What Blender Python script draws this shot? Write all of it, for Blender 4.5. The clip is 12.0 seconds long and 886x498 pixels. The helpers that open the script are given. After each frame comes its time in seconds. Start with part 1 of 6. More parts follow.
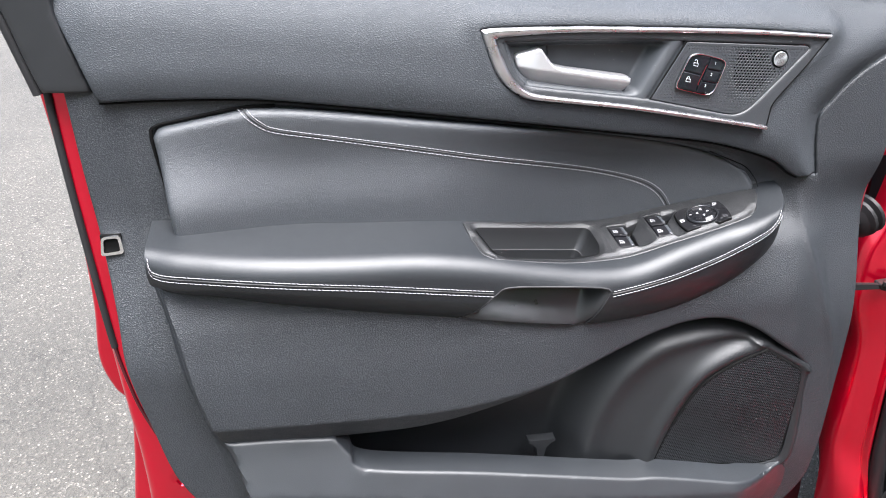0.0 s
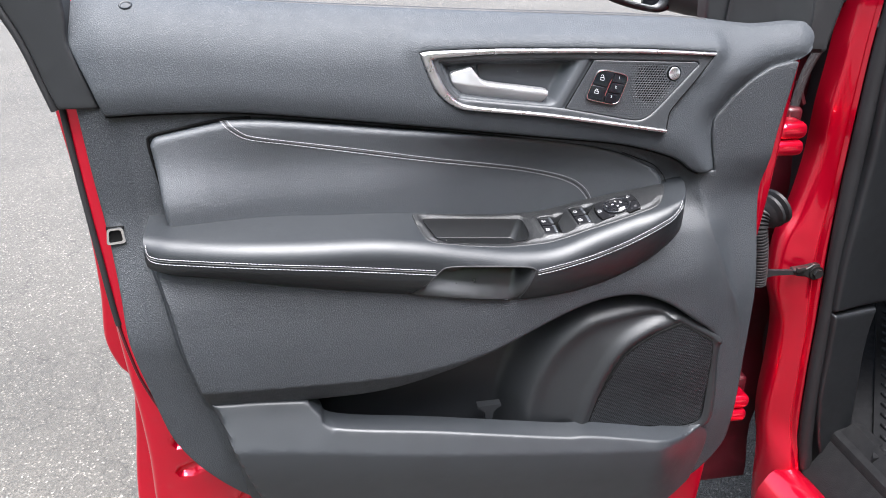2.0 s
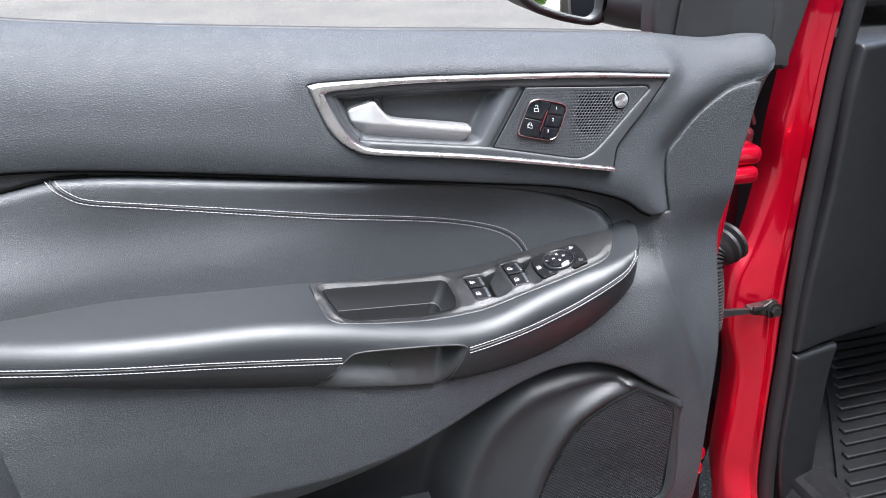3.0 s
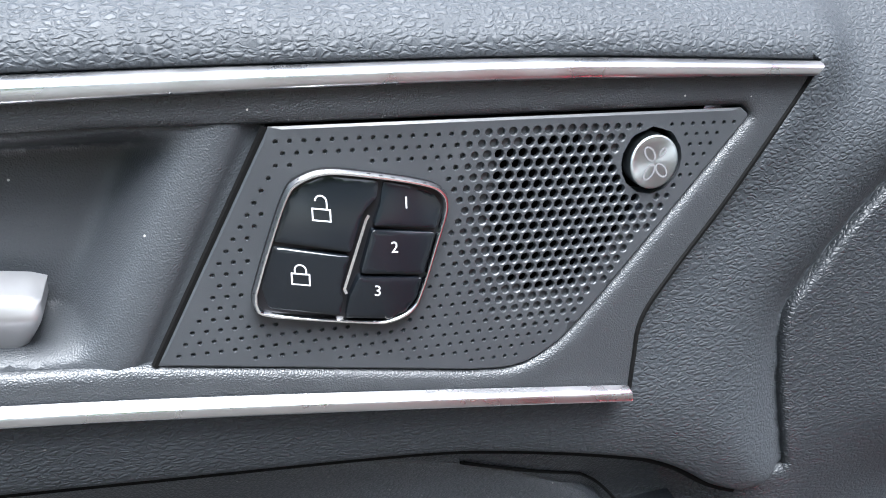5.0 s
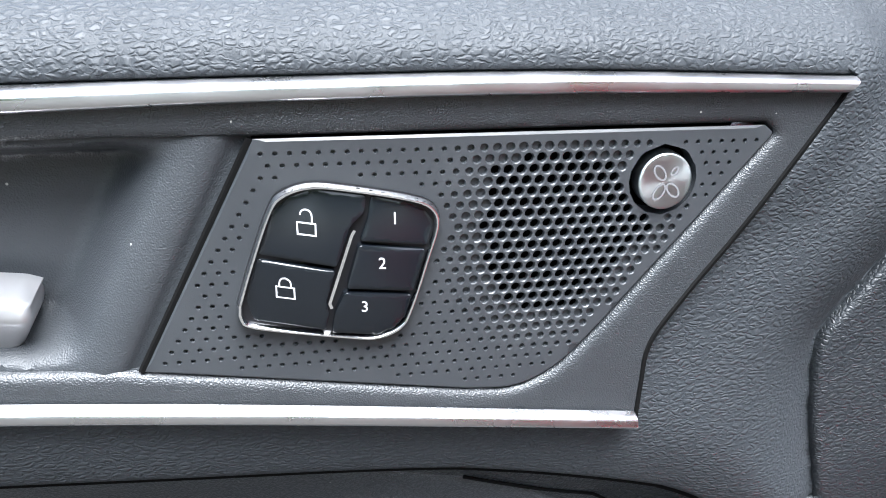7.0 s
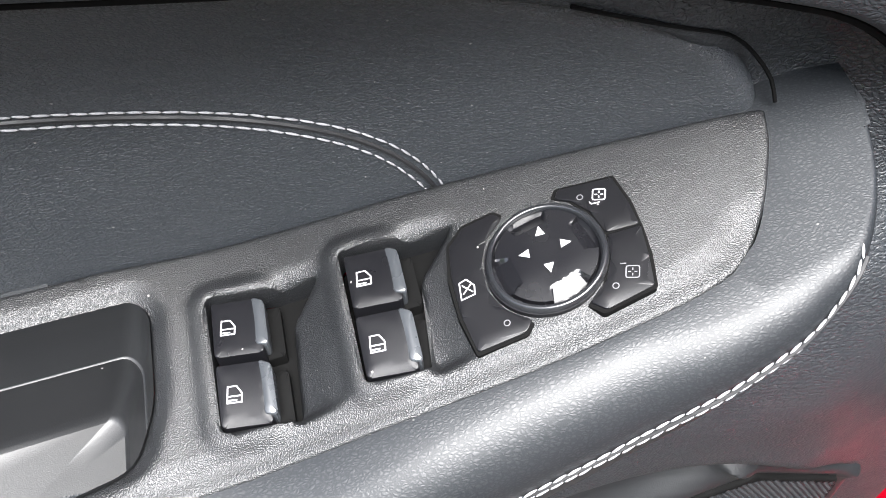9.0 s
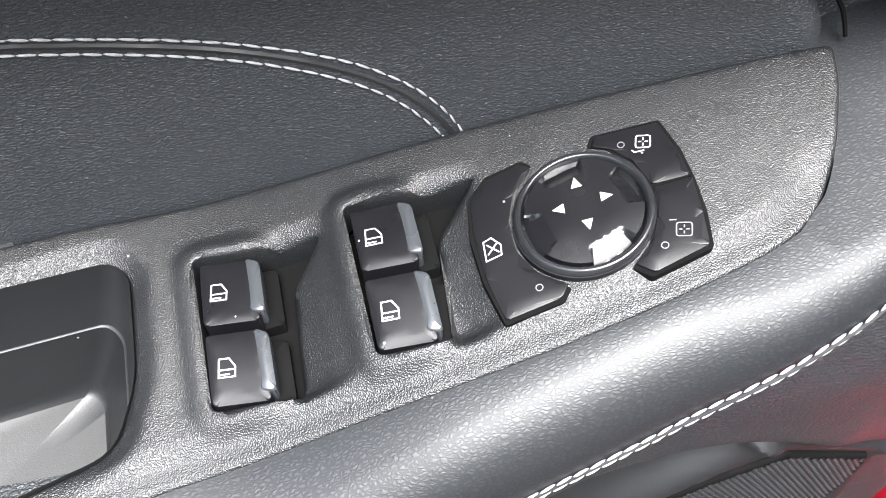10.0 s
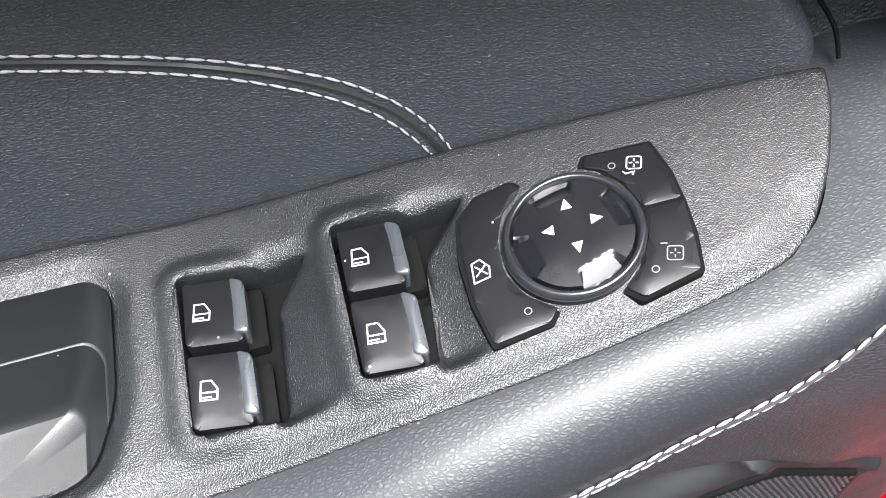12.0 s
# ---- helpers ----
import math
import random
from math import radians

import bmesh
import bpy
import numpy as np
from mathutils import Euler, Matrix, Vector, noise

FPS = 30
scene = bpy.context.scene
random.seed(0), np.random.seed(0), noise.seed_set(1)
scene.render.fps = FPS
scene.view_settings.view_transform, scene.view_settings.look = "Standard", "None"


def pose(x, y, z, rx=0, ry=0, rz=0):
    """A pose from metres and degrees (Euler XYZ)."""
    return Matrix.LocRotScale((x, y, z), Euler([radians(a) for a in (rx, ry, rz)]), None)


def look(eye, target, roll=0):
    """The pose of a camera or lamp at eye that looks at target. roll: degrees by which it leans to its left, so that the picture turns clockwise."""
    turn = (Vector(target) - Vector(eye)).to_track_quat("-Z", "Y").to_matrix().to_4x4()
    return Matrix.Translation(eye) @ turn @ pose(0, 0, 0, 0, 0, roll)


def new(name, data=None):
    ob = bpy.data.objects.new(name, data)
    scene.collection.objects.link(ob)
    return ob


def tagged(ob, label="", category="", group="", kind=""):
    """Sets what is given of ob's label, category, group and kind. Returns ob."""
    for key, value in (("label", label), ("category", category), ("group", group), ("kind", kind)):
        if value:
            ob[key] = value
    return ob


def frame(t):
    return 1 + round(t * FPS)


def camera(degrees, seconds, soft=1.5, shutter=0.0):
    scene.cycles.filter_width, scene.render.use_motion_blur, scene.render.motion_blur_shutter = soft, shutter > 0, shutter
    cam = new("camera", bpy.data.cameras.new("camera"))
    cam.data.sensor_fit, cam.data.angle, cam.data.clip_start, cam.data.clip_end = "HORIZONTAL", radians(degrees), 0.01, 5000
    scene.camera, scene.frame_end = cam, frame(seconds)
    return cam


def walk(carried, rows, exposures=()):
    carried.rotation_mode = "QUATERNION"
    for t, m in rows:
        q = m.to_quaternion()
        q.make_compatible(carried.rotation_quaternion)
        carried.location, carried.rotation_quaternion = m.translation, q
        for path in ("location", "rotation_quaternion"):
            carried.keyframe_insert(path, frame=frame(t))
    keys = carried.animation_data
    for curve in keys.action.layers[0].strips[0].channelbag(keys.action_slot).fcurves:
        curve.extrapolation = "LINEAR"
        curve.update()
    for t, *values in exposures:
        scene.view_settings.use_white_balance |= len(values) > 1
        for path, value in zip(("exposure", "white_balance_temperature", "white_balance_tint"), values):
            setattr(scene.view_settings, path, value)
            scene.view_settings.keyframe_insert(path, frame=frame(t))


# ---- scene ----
cam = camera(58.0, 12.0, soft=1.0)

PATH = [
    (0, (-0.122, -0.722, 1.263), (0.196, 1.027, 0.346), 1.3),
    (0.5, (-0.097, -0.83, 1.294), (0.206, 0.927, 0.39), 0.7),
    (1, (-0.088, -0.867, 1.3), (0.202, 0.9, 0.408), 0.5),
    (1.5, (-0.09, -0.882, 1.299), (0.193, 0.891, 0.417), 0.5),
    (2, (-0.09, -0.88, 1.3), (0.228, 0.889, 0.423), 0.5),
    (2.5, (-0.085, -0.841, 1.294), (0.306, 0.92, 0.429), 0.3),
    (3, (-0.0403, -0.6894, 1.2784), (0.4728, 1.0412, 0.4171), 0.53),
    (3.3, (0.0307, -0.5390, 1.2478), (0.6045, 1.1861, 0.4141), 0.35),
    (3.5, (0.0712, -0.4529, 1.2196), (0.6850, 1.2736, 0.4179), 0.18),
    (3.6, (0.0865, -0.4140, 1.2092), (0.7154, 1.3111, 0.4163), 0.11),
    (3.7, (0.0993, -0.3764, 1.1989), (0.7432, 1.3475, 0.4156), 0.03),
    (5.3, (0.2432, -0.1730, 1.1418), (0.7714, 1.5585, 0.2916), -0.35),
    (5.5, (0.2486, -0.1736, 1.1437), (0.7414, 1.5665, 0.2898), -0.50),
    (6, (0.2495, -0.1741, 1.1468), (0.6841, 1.5802, 0.2904), -0.63),
    (6.5, (0.2519, -0.1739, 1.1474), (0.6432, 1.5849, 0.2793), -0.78),
    (7, (0.2509, -0.1725, 1.1477), (0.6247, 1.5844, 0.2682), -0.72),
    (7.5, (0.2504, -0.1716, 1.1498), (0.6034, 1.5339, 0.1666), -0.44),
    (7.7, (0.2489, -0.1704, 1.1475), (0.5648, 1.4565, 0.0280), -0.65),
    (9.3, (0.2358, -0.1209, 1.0728), (0.4569, 1.0407, -0.5402), -3.20),
    (9.5, (0.2354, -0.1179, 1.0676), (0.4587, 1.0326, -0.5530), -2.97),
    (10, (0.2322, -0.1136, 1.0612), (0.4604, 1.0182, -0.5718), -2.27),
    (10.5, (0.2309, -0.1099, 1.0613), (0.4711, 1.0010, -0.5844), -1.27),
    (11, (0.2314, -0.1088, 1.0606), (0.4719, 1.0043, -0.5835), -1.10),
    (11.5, (0.2320, -0.1085, 1.0607), (0.4729, 1.0209, -0.5722), -1.24),
    (12, (0.2342, -0.1087, 1.0609), (0.4861, 1.0262, -0.5665), -0.99),
]
walk(cam, [(t, look(eye, target, roll)) for t, eye, target, roll in PATH],
     [(0, 2.66, 6350, 11), (1.5, 2.60, 6350, 11), (3.5, 2.68, 6150, 9), (5.3, 2.68, 6020, 7), (7.5, 2.72, 6020, 7), (9.3, 2.66, 6500, 9), (12, 2.66, 6500, 9)])

# ---- world, sun, exposure ----
world = bpy.data.worlds.new("sky")
scene.world = world
world.use_nodes = True
wn = world.node_tree.nodes
sky = wn.new("ShaderNodeTexSky")
sky.sky_type = "NISHITA"
sky.sun_disc = False
SUN_EL, SUN_AZ = radians(71), radians(176)
sky.sun_elevation, sky.sun_rotation = SUN_EL, SUN_AZ
sky.air_density, sky.dust_density, sky.ozone_density = 1.0, 4.0, 1.0
soft_sky = wn.new("ShaderNodeHueSaturation")
soft_sky.inputs["Saturation"].default_value = 0.70
world.node_tree.links.new(sky.outputs[0], soft_sky.inputs["Color"])
world.node_tree.links.new(soft_sky.outputs[0], wn["Background"].inputs[0])
wn["Background"].inputs[1].default_value = 0.15
sun = new("sun", bpy.data.lights.new("sun", "SUN"))
sun.data.energy, sun.data.angle, sun.data.color = 3.2, radians(42), (0.98, 0.985, 1.0)
sun_from = Vector((math.sin(SUN_AZ) * math.cos(SUN_EL), math.cos(SUN_AZ) * math.cos(SUN_EL), math.sin(SUN_EL)))
sun.matrix_world = look(sun_from * 30, (0, 0, 0))
scene.view_settings.exposure = 2.0


# ---- materials ----
def mat(name, color, rough=0.5, metal=0.0, coat=0.0, grain=None, vary=0.12, dust=0.0, spec=0.5, blotch=0.25, soft=0.16, turned=False):
    """A procedural surface. grain: (kind, cells per metre, depth in metres); soft: how wide the creases round off."""
    m = bpy.data.materials.new(name)
    m.use_nodes = True
    nt = m.node_tree
    n, l = nt.nodes, nt.links
    b = n["Principled BSDF"]
    b.inputs["Roughness"].default_value = rough
    b.inputs["Metallic"].default_value = metal
    b.inputs["Coat Weight"].default_value = coat
    b.inputs["Coat Roughness"].default_value = 0.04
    b.inputs["Specular IOR Level"].default_value = spec
    tc = n.new("ShaderNodeTexCoord")
    big = n.new("ShaderNodeTexNoise")
    big.inputs["Scale"].default_value = 14
    big.inputs["Detail"].default_value = 5
    l.new(tc.outputs["Object"], big.inputs["Vector"])
    ramp = n.new("ShaderNodeMapRange")
    ramp.inputs["From Min"].default_value, ramp.inputs["From Max"].default_value = 0.3, 0.7
    ramp.inputs["To Min"].default_value, ramp.inputs["To Max"].default_value = 1 - vary, 1 + vary
    l.new(big.outputs[0], ramp.inputs["Value"])
    tint = n.new("ShaderNodeVectorMath")
    tint.operation = "SCALE"
    tint.inputs[0].default_value = color
    l.new(ramp.outputs[0], tint.inputs["Scale"])
    col = tint.outputs[0]
    rr = n.new("ShaderNodeMapRange")
    rr.inputs["From Min"].default_value, rr.inputs["From Max"].default_value = 0.3, 0.7
    rr.inputs["To Min"].default_value, rr.inputs["To Max"].default_value = rough * (1 - blotch), min(1, rough * (1 + blotch))
    mid = n.new("ShaderNodeTexNoise")
    mid.inputs["Scale"].default_value = 60
    mid.inputs["Detail"].default_value = 6
    l.new(tc.outputs["Object"], mid.inputs["Vector"])
    l.new(mid.outputs[0], rr.inputs["Value"])
    l.new(rr.outputs[0], b.inputs["Roughness"])
    if dust:
        sp = n.new("ShaderNodeTexVoronoi")
        sp.inputs["Scale"].default_value = 170
        l.new(tc.outputs["Object"], sp.inputs["Vector"])
        lim = n.new("ShaderNodeMath")
        lim.operation = "LESS_THAN"
        lim.inputs[1].default_value = 0.055
        l.new(sp.outputs["Distance"], lim.inputs[0])
        few = n.new("ShaderNodeTexNoise")
        few.inputs["Scale"].default_value = 90
        l.new(tc.outputs["Object"], few.inputs["Vector"])
        gate = n.new("ShaderNodeMath")
        gate.operation = "GREATER_THAN"
        gate.inputs[1].default_value = 0.56
        l.new(few.outputs[0], gate.inputs[0])
        both = n.new("ShaderNodeMath")
        both.operation = "MULTIPLY"
        l.new(lim.outputs[0], both.inputs[0])
        l.new(gate.outputs[0], both.inputs[1])
        amt = n.new("ShaderNodeMath")
        amt.operation = "MULTIPLY"
        amt.inputs[1].default_value = dust
        l.new(both.outputs[0], amt.inputs[0])
        mix = n.new("ShaderNodeMix")
        mix.data_type = "RGBA"
        l.new(amt.outputs[0], mix.inputs["Factor"])
        l.new(col, mix.inputs["A"])
        mix.inputs["B"].default_value = (0.5, 0.48, 0.45, 1)
        col = mix.outputs["Result"]
    l.new(col, b.inputs["Base Color"])
    if turned:
        b.inputs["Anisotropic"].default_value = 0.8
        lathe = n.new("ShaderNodeTangent")
        lathe.direction_type, lathe.axis = "RADIAL", "Y"
        l.new(lathe.outputs[0], b.inputs["Tangent"])
    if grain:
        kind, cells, depth = grain
        warp = n.new("ShaderNodeTexNoise")
        warp.inputs["Scale"].default_value = cells * 0.6
        warp.inputs["Detail"].default_value = 2
        l.new(tc.outputs["Object"], warp.inputs["Vector"])
        off = n.new("ShaderNodeVectorMath")
        off.operation = "MULTIPLY_ADD"
        off.inputs[1].default_value = (1.5 / cells,) * 3
        l.new(warp.outputs["Color"], off.inputs[0])
        l.new(tc.outputs["Object"], off.inputs[2])
        bump = n.new("ShaderNodeBump")
        bump.inputs["Distance"].default_value = depth
        if kind == "hide":
            mp = n.new("ShaderNodeMapping")
            mp.inputs["Scale"].default_value = (0.5, 1, 1.0)
            l.new(off.outputs[0], mp.inputs["Vector"])
            v = n.new("ShaderNodeTexVoronoi")
            v.feature = "DISTANCE_TO_EDGE"
            v.inputs["Scale"].default_value = cells
            l.new(mp.outputs[0], v.inputs["Vector"])
            crease = n.new("ShaderNodeMapRange")
            crease.interpolation_type = "SMOOTHSTEP"
            crease.inputs["From Max"].default_value = soft
            l.new(v.outputs["Distance"], crease.inputs["Value"])
            fine = n.new("ShaderNodeTexNoise")
            fine.inputs["Scale"].default_value = cells * 1.6
            fine.inputs["Detail"].default_value = 0.5
            l.new(tc.outputs["Object"], fine.inputs["Vector"])
            add = n.new("ShaderNodeMath")
            add.operation = "MULTIPLY_ADD"
            add.inputs[1].default_value = 0.2
            l.new(fine.outputs[0], add.inputs[0])
            l.new(crease.outputs[0], add.inputs[2])
            l.new(add.outputs[0], bump.inputs["Height"])
            # Lower specular in the creases stands in for their self-shadowing.
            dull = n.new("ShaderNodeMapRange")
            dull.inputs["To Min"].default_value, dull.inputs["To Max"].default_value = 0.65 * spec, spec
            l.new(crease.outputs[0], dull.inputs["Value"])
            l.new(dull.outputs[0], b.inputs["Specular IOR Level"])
        else:
            fine = n.new("ShaderNodeTexNoise")
            fine.inputs["Scale"].default_value = cells
            fine.inputs["Detail"].default_value = 0.3 if kind == "sand" else 2.5
            l.new(tc.outputs["Object"], fine.inputs["Vector"])
            l.new(fine.outputs[0], bump.inputs["Height"])
        l.new(bump.outputs[0], b.inputs["Normal"])
    return m


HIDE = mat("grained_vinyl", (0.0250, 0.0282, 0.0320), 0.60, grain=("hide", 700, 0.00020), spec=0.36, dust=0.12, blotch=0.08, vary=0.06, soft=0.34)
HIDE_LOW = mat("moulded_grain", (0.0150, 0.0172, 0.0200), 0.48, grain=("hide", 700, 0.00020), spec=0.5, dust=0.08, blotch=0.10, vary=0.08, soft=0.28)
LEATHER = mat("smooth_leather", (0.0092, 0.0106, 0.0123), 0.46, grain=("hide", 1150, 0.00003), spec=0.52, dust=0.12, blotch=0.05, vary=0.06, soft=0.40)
PLASTIC = mat("satin_plastic", (0.018, 0.0200, 0.0225), 0.42, grain=("sand", 2400, 0.00022), spec=0.5, dust=0.6, blotch=0.1)
RECESSP = mat("recess_grain", (0.026, 0.0288, 0.0322), 0.48, grain=("sand", 2400, 0.00016), spec=0.35, dust=0.6, blotch=0.1)
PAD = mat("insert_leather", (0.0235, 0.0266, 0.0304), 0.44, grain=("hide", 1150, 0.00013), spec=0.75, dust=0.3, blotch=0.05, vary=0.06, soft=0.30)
SAND = mat("sand_grain_plastic", (0.0070, 0.0074, 0.0081), 0.38, grain=("sand", 3000, 0.00025), spec=0.58, dust=0.6, blotch=0.1)
SMOOTHP = mat("moulded_plastic", (0.0070, 0.0078, 0.0090), 0.50, grain=("fine", 1500, 0.00006), dust=0.05, blotch=0.08, spec=0.45)
LIPP = mat("lip_plastic", (0.0118, 0.0136, 0.0158), 0.46, grain=("sand", 1500, 0.00010), dust=0.05, blotch=0.08, spec=0.5)
BINP = mat("bin_plastic", (0.0100, 0.0105, 0.0113), 0.42, grain=("fine", 2200, 0.00005), dust=0.8, spec=0.5, blotch=0.1)
KEYCAP = mat("gloss_key", (0.004, 0.004, 0.0048), 0.30, dust=0.4, spec=0.32, blotch=0.05)
CUPP = mat("recess_plastic", (0.012, 0.0128, 0.0142), 0.36, grain=("fine", 1500, 0.00004), spec=0.55)
PERF = mat("perforated_plastic", (0.0225, 0.0248, 0.0278), 0.40, grain=("fine", 3500, 0.00005))
GLOSS = mat("switch_black", (0.005, 0.005, 0.006), 0.36, grain=("fine", 4000, 0.00002), dust=0.5, spec=0.24)
PIANO = mat("dial_black", (0.005, 0.005, 0.006), 0.26, dust=0.3)
# Near-black without gloss: the dark of openings and gaps is put into the colour.
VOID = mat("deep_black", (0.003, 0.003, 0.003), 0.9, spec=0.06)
FOAM = mat("speckled_foam", (0.010, 0.008, 0.009), 0.7, grain=("fine", 900, 0.002), dust=0.35)
RUBBER = mat("seal_rubber", (0.010, 0.010, 0.011), 0.55, grain=("fine", 900, 0.0002), spec=0.32, blotch=0.1)
SATIN = mat("satin_silver", (0.46, 0.46, 0.47), 0.30, 1.0, vary=0.03)
CHROME = mat("bright_chrome", (0.78, 0.78, 0.79), 0.10, 1.0, vary=0.02)
BRUSHED = mat("turned_aluminium", (0.40, 0.44, 0.45), 0.32, 1.0, vary=0.05, turned=True)
LEVER = mat("painted_silver", (0.38, 0.38, 0.39), 0.36, 0.75, vary=0.03)
TAB = mat("grey_tab", (0.034, 0.037, 0.041), 0.30, 0.1)
WHITE = mat("white_print", (0.48, 0.48, 0.49), 0.5)
GREYP = mat("grey_print", (0.10, 0.10, 0.105), 0.5)
THREAD = mat("white_thread", (0.25, 0.25, 0.26), 0.7, grain=("fine", 3000, 0.0002))
SEAMBLACK = mat("seam_black", (0.006, 0.006, 0.007), 0.7)
RED = mat("red_metallic_paint", (0.50, 0.0012, 0.0200), 0.30, 0.72, coat=0.8, vary=0.015, spec=0.28, blotch=0.05)
# Body red darkened for the shade behind the hinges; also on the sealer bead.
SHADED_RED = mat("shaded_red_paint", (0.045, 0.002, 0.005), 0.42, 0.2, coat=0.3, vary=0.15)
STEEL = mat("greased_steel", (0.022, 0.0215, 0.021), 0.42, 0.6, vary=0.25)
MATRUB = mat("mat_rubber", (0.006, 0.006, 0.0065), 0.6, grain=("fine", 900, 0.0002), spec=0.25, blotch=0.1)
CARPET = mat("floor_carpet", (0.007, 0.007, 0.0075), 0.9, grain=("fine", 700, 0.001), spec=0.2)
GLASS_M = mat("mirror_silver", (0.85, 0.87, 0.88), 0.02, 1.0, vary=0.0, blotch=0.0)
PODB = mat("gloss_button", (0.004, 0.0052, 0.0070), 0.20, dust=0.1, blotch=0.05, spec=0.4)
RING = mat("dark_gloss_ring", (0.010, 0.0105, 0.012), 0.22, 0.0)
MESH = mat("speaker_mesh", (0.011, 0.012, 0.0135), 0.45, spec=0.25)


# ---- shape helpers ----
from mathutils.geometry import delaunay_2d_cdt


def curve2(points, step=0.004):
    """A smooth open line through the points, evenly stepped."""
    p = np.array(points, float)
    if len(p) == 2:
        k = max(2, int(np.linalg.norm(p[1] - p[0]) / step) + 1)
        return [tuple(a) for a in p[0] + np.linspace(0, 1, k)[:, None] * (p[1] - p[0])]
    q = np.vstack([2 * p[0] - p[1], p, 2 * p[-1] - p[-2]])
    out = []
    for i in range(1, len(q) - 2):
        a, b, c, d = q[i - 1], q[i], q[i + 1], q[i + 2]
        k = max(2, int(np.linalg.norm(c - b) / step) + 1)
        for t in np.linspace(0, 1, k, endpoint=False):
            out.append(tuple(0.5 * (2 * b + (c - a) * t + (2 * a - 5 * b + 4 * c - d) * t * t + (3 * b - a - 3 * c + d) * t ** 3)))
    out.append(tuple(p[-1]))
    return out


def loop(*runs, step=0.004):
    """A closed outline of smooth runs that meet in corners, counter-clockwise."""
    out = []
    for run in runs:
        for q in curve2(run, step):
            if not out or math.dist(out[-1], q) > 1e-5:
                out.append(q)
    if math.dist(out[0], out[-1]) < 1e-5:
        out.pop()
    area = sum(a[0] * b[1] - a[1] * b[0] for a, b in zip(out, out[1:] + out[:1]))
    return out if area > 0 else out[::-1]


def filleted(points, r, n=5):
    """A closed polygon with its corners rounded by about r."""
    out, k = [], len(points)
    for i in range(k):
        a, b, c = (np.array(points[(i + j) % k], float) for j in (-1, 0, 1))
        u, v = a - b, c - b
        s = min(r, 0.48 * np.linalg.norm(u), 0.48 * np.linalg.norm(v))
        u, v = b + u / np.linalg.norm(u) * s, b + v / np.linalg.norm(v) * s
        out += [tuple((1 - t) ** 2 * u + 2 * t * (1 - t) * b + t * t * v) for t in np.linspace(0, 1, n)]
    area = sum(a[0] * b[1] - a[1] * b[0] for a, b in zip(out, out[1:] + out[:1]))
    return out if area > 0 else out[::-1]


def inside(pts, poly):
    """Signed distance of points from an outline, positive inside."""
    p, a = np.atleast_2d(np.array(pts, float)), np.array(poly, float)
    b = np.roll(a, -1, 0)
    best, wn_ = np.full(len(p), 1e9), np.zeros(len(p), bool)
    for s, e in zip(a, b):
        d = e - s
        t = np.clip(((p - s) @ d) / max(d @ d, 1e-18), 0, 1)
        best = np.minimum(best, np.hypot(*(p - s - t[:, None] * d).T))
        hitx = (s[1] > p[:, 1]) != (e[1] > p[:, 1])
        if abs(d[1]) > 1e-15:
            wn_ ^= hitx & (p[:, 0] < s[0] + (p[:, 1] - s[1]) * d[0] / d[1])
    return np.where(wn_, best, -best)


def inset(poly, d):
    p = np.array(poly, float)
    t = np.roll(p, -1, 0) - np.roll(p, 1, 0)
    t /= np.maximum(np.hypot(*t.T), 1e-9)[:, None]
    q = p + d * np.stack([-t[:, 1], t[:, 0]], 1)
    return q[inside(q, poly) > 0.93 * d]


def smooth(a, b, x):
    t = np.clip((np.asarray(x, float) - a) / (b - a), 0, 1)
    return t * t * (3 - 2 * t)


def along(x, *pairs):
    """Smooth value at x through the (x, value) pairs."""
    xs, ys = zip(*pairs)
    x = np.clip(np.asarray(x, float), xs[0], xs[-1])
    m = np.gradient(np.array(ys), np.array(xs))
    i = np.clip(np.searchsorted(xs, x) - 1, 0, len(xs) - 2)
    xa, ya, h = np.array(xs), np.array(ys), np.diff(xs)
    t = (x - xa[i]) / h[i]
    return ((1 + 2 * t) * (1 - t) ** 2 * ya[i] + t * (1 - t) ** 2 * h[i] * m[i]
            + t * t * (3 - 2 * t) * ya[i + 1] + t * t * (t - 1) * h[i] * m[i + 1])


def on_door(u, v, d):
    return np.stack([u, d, v], 1)


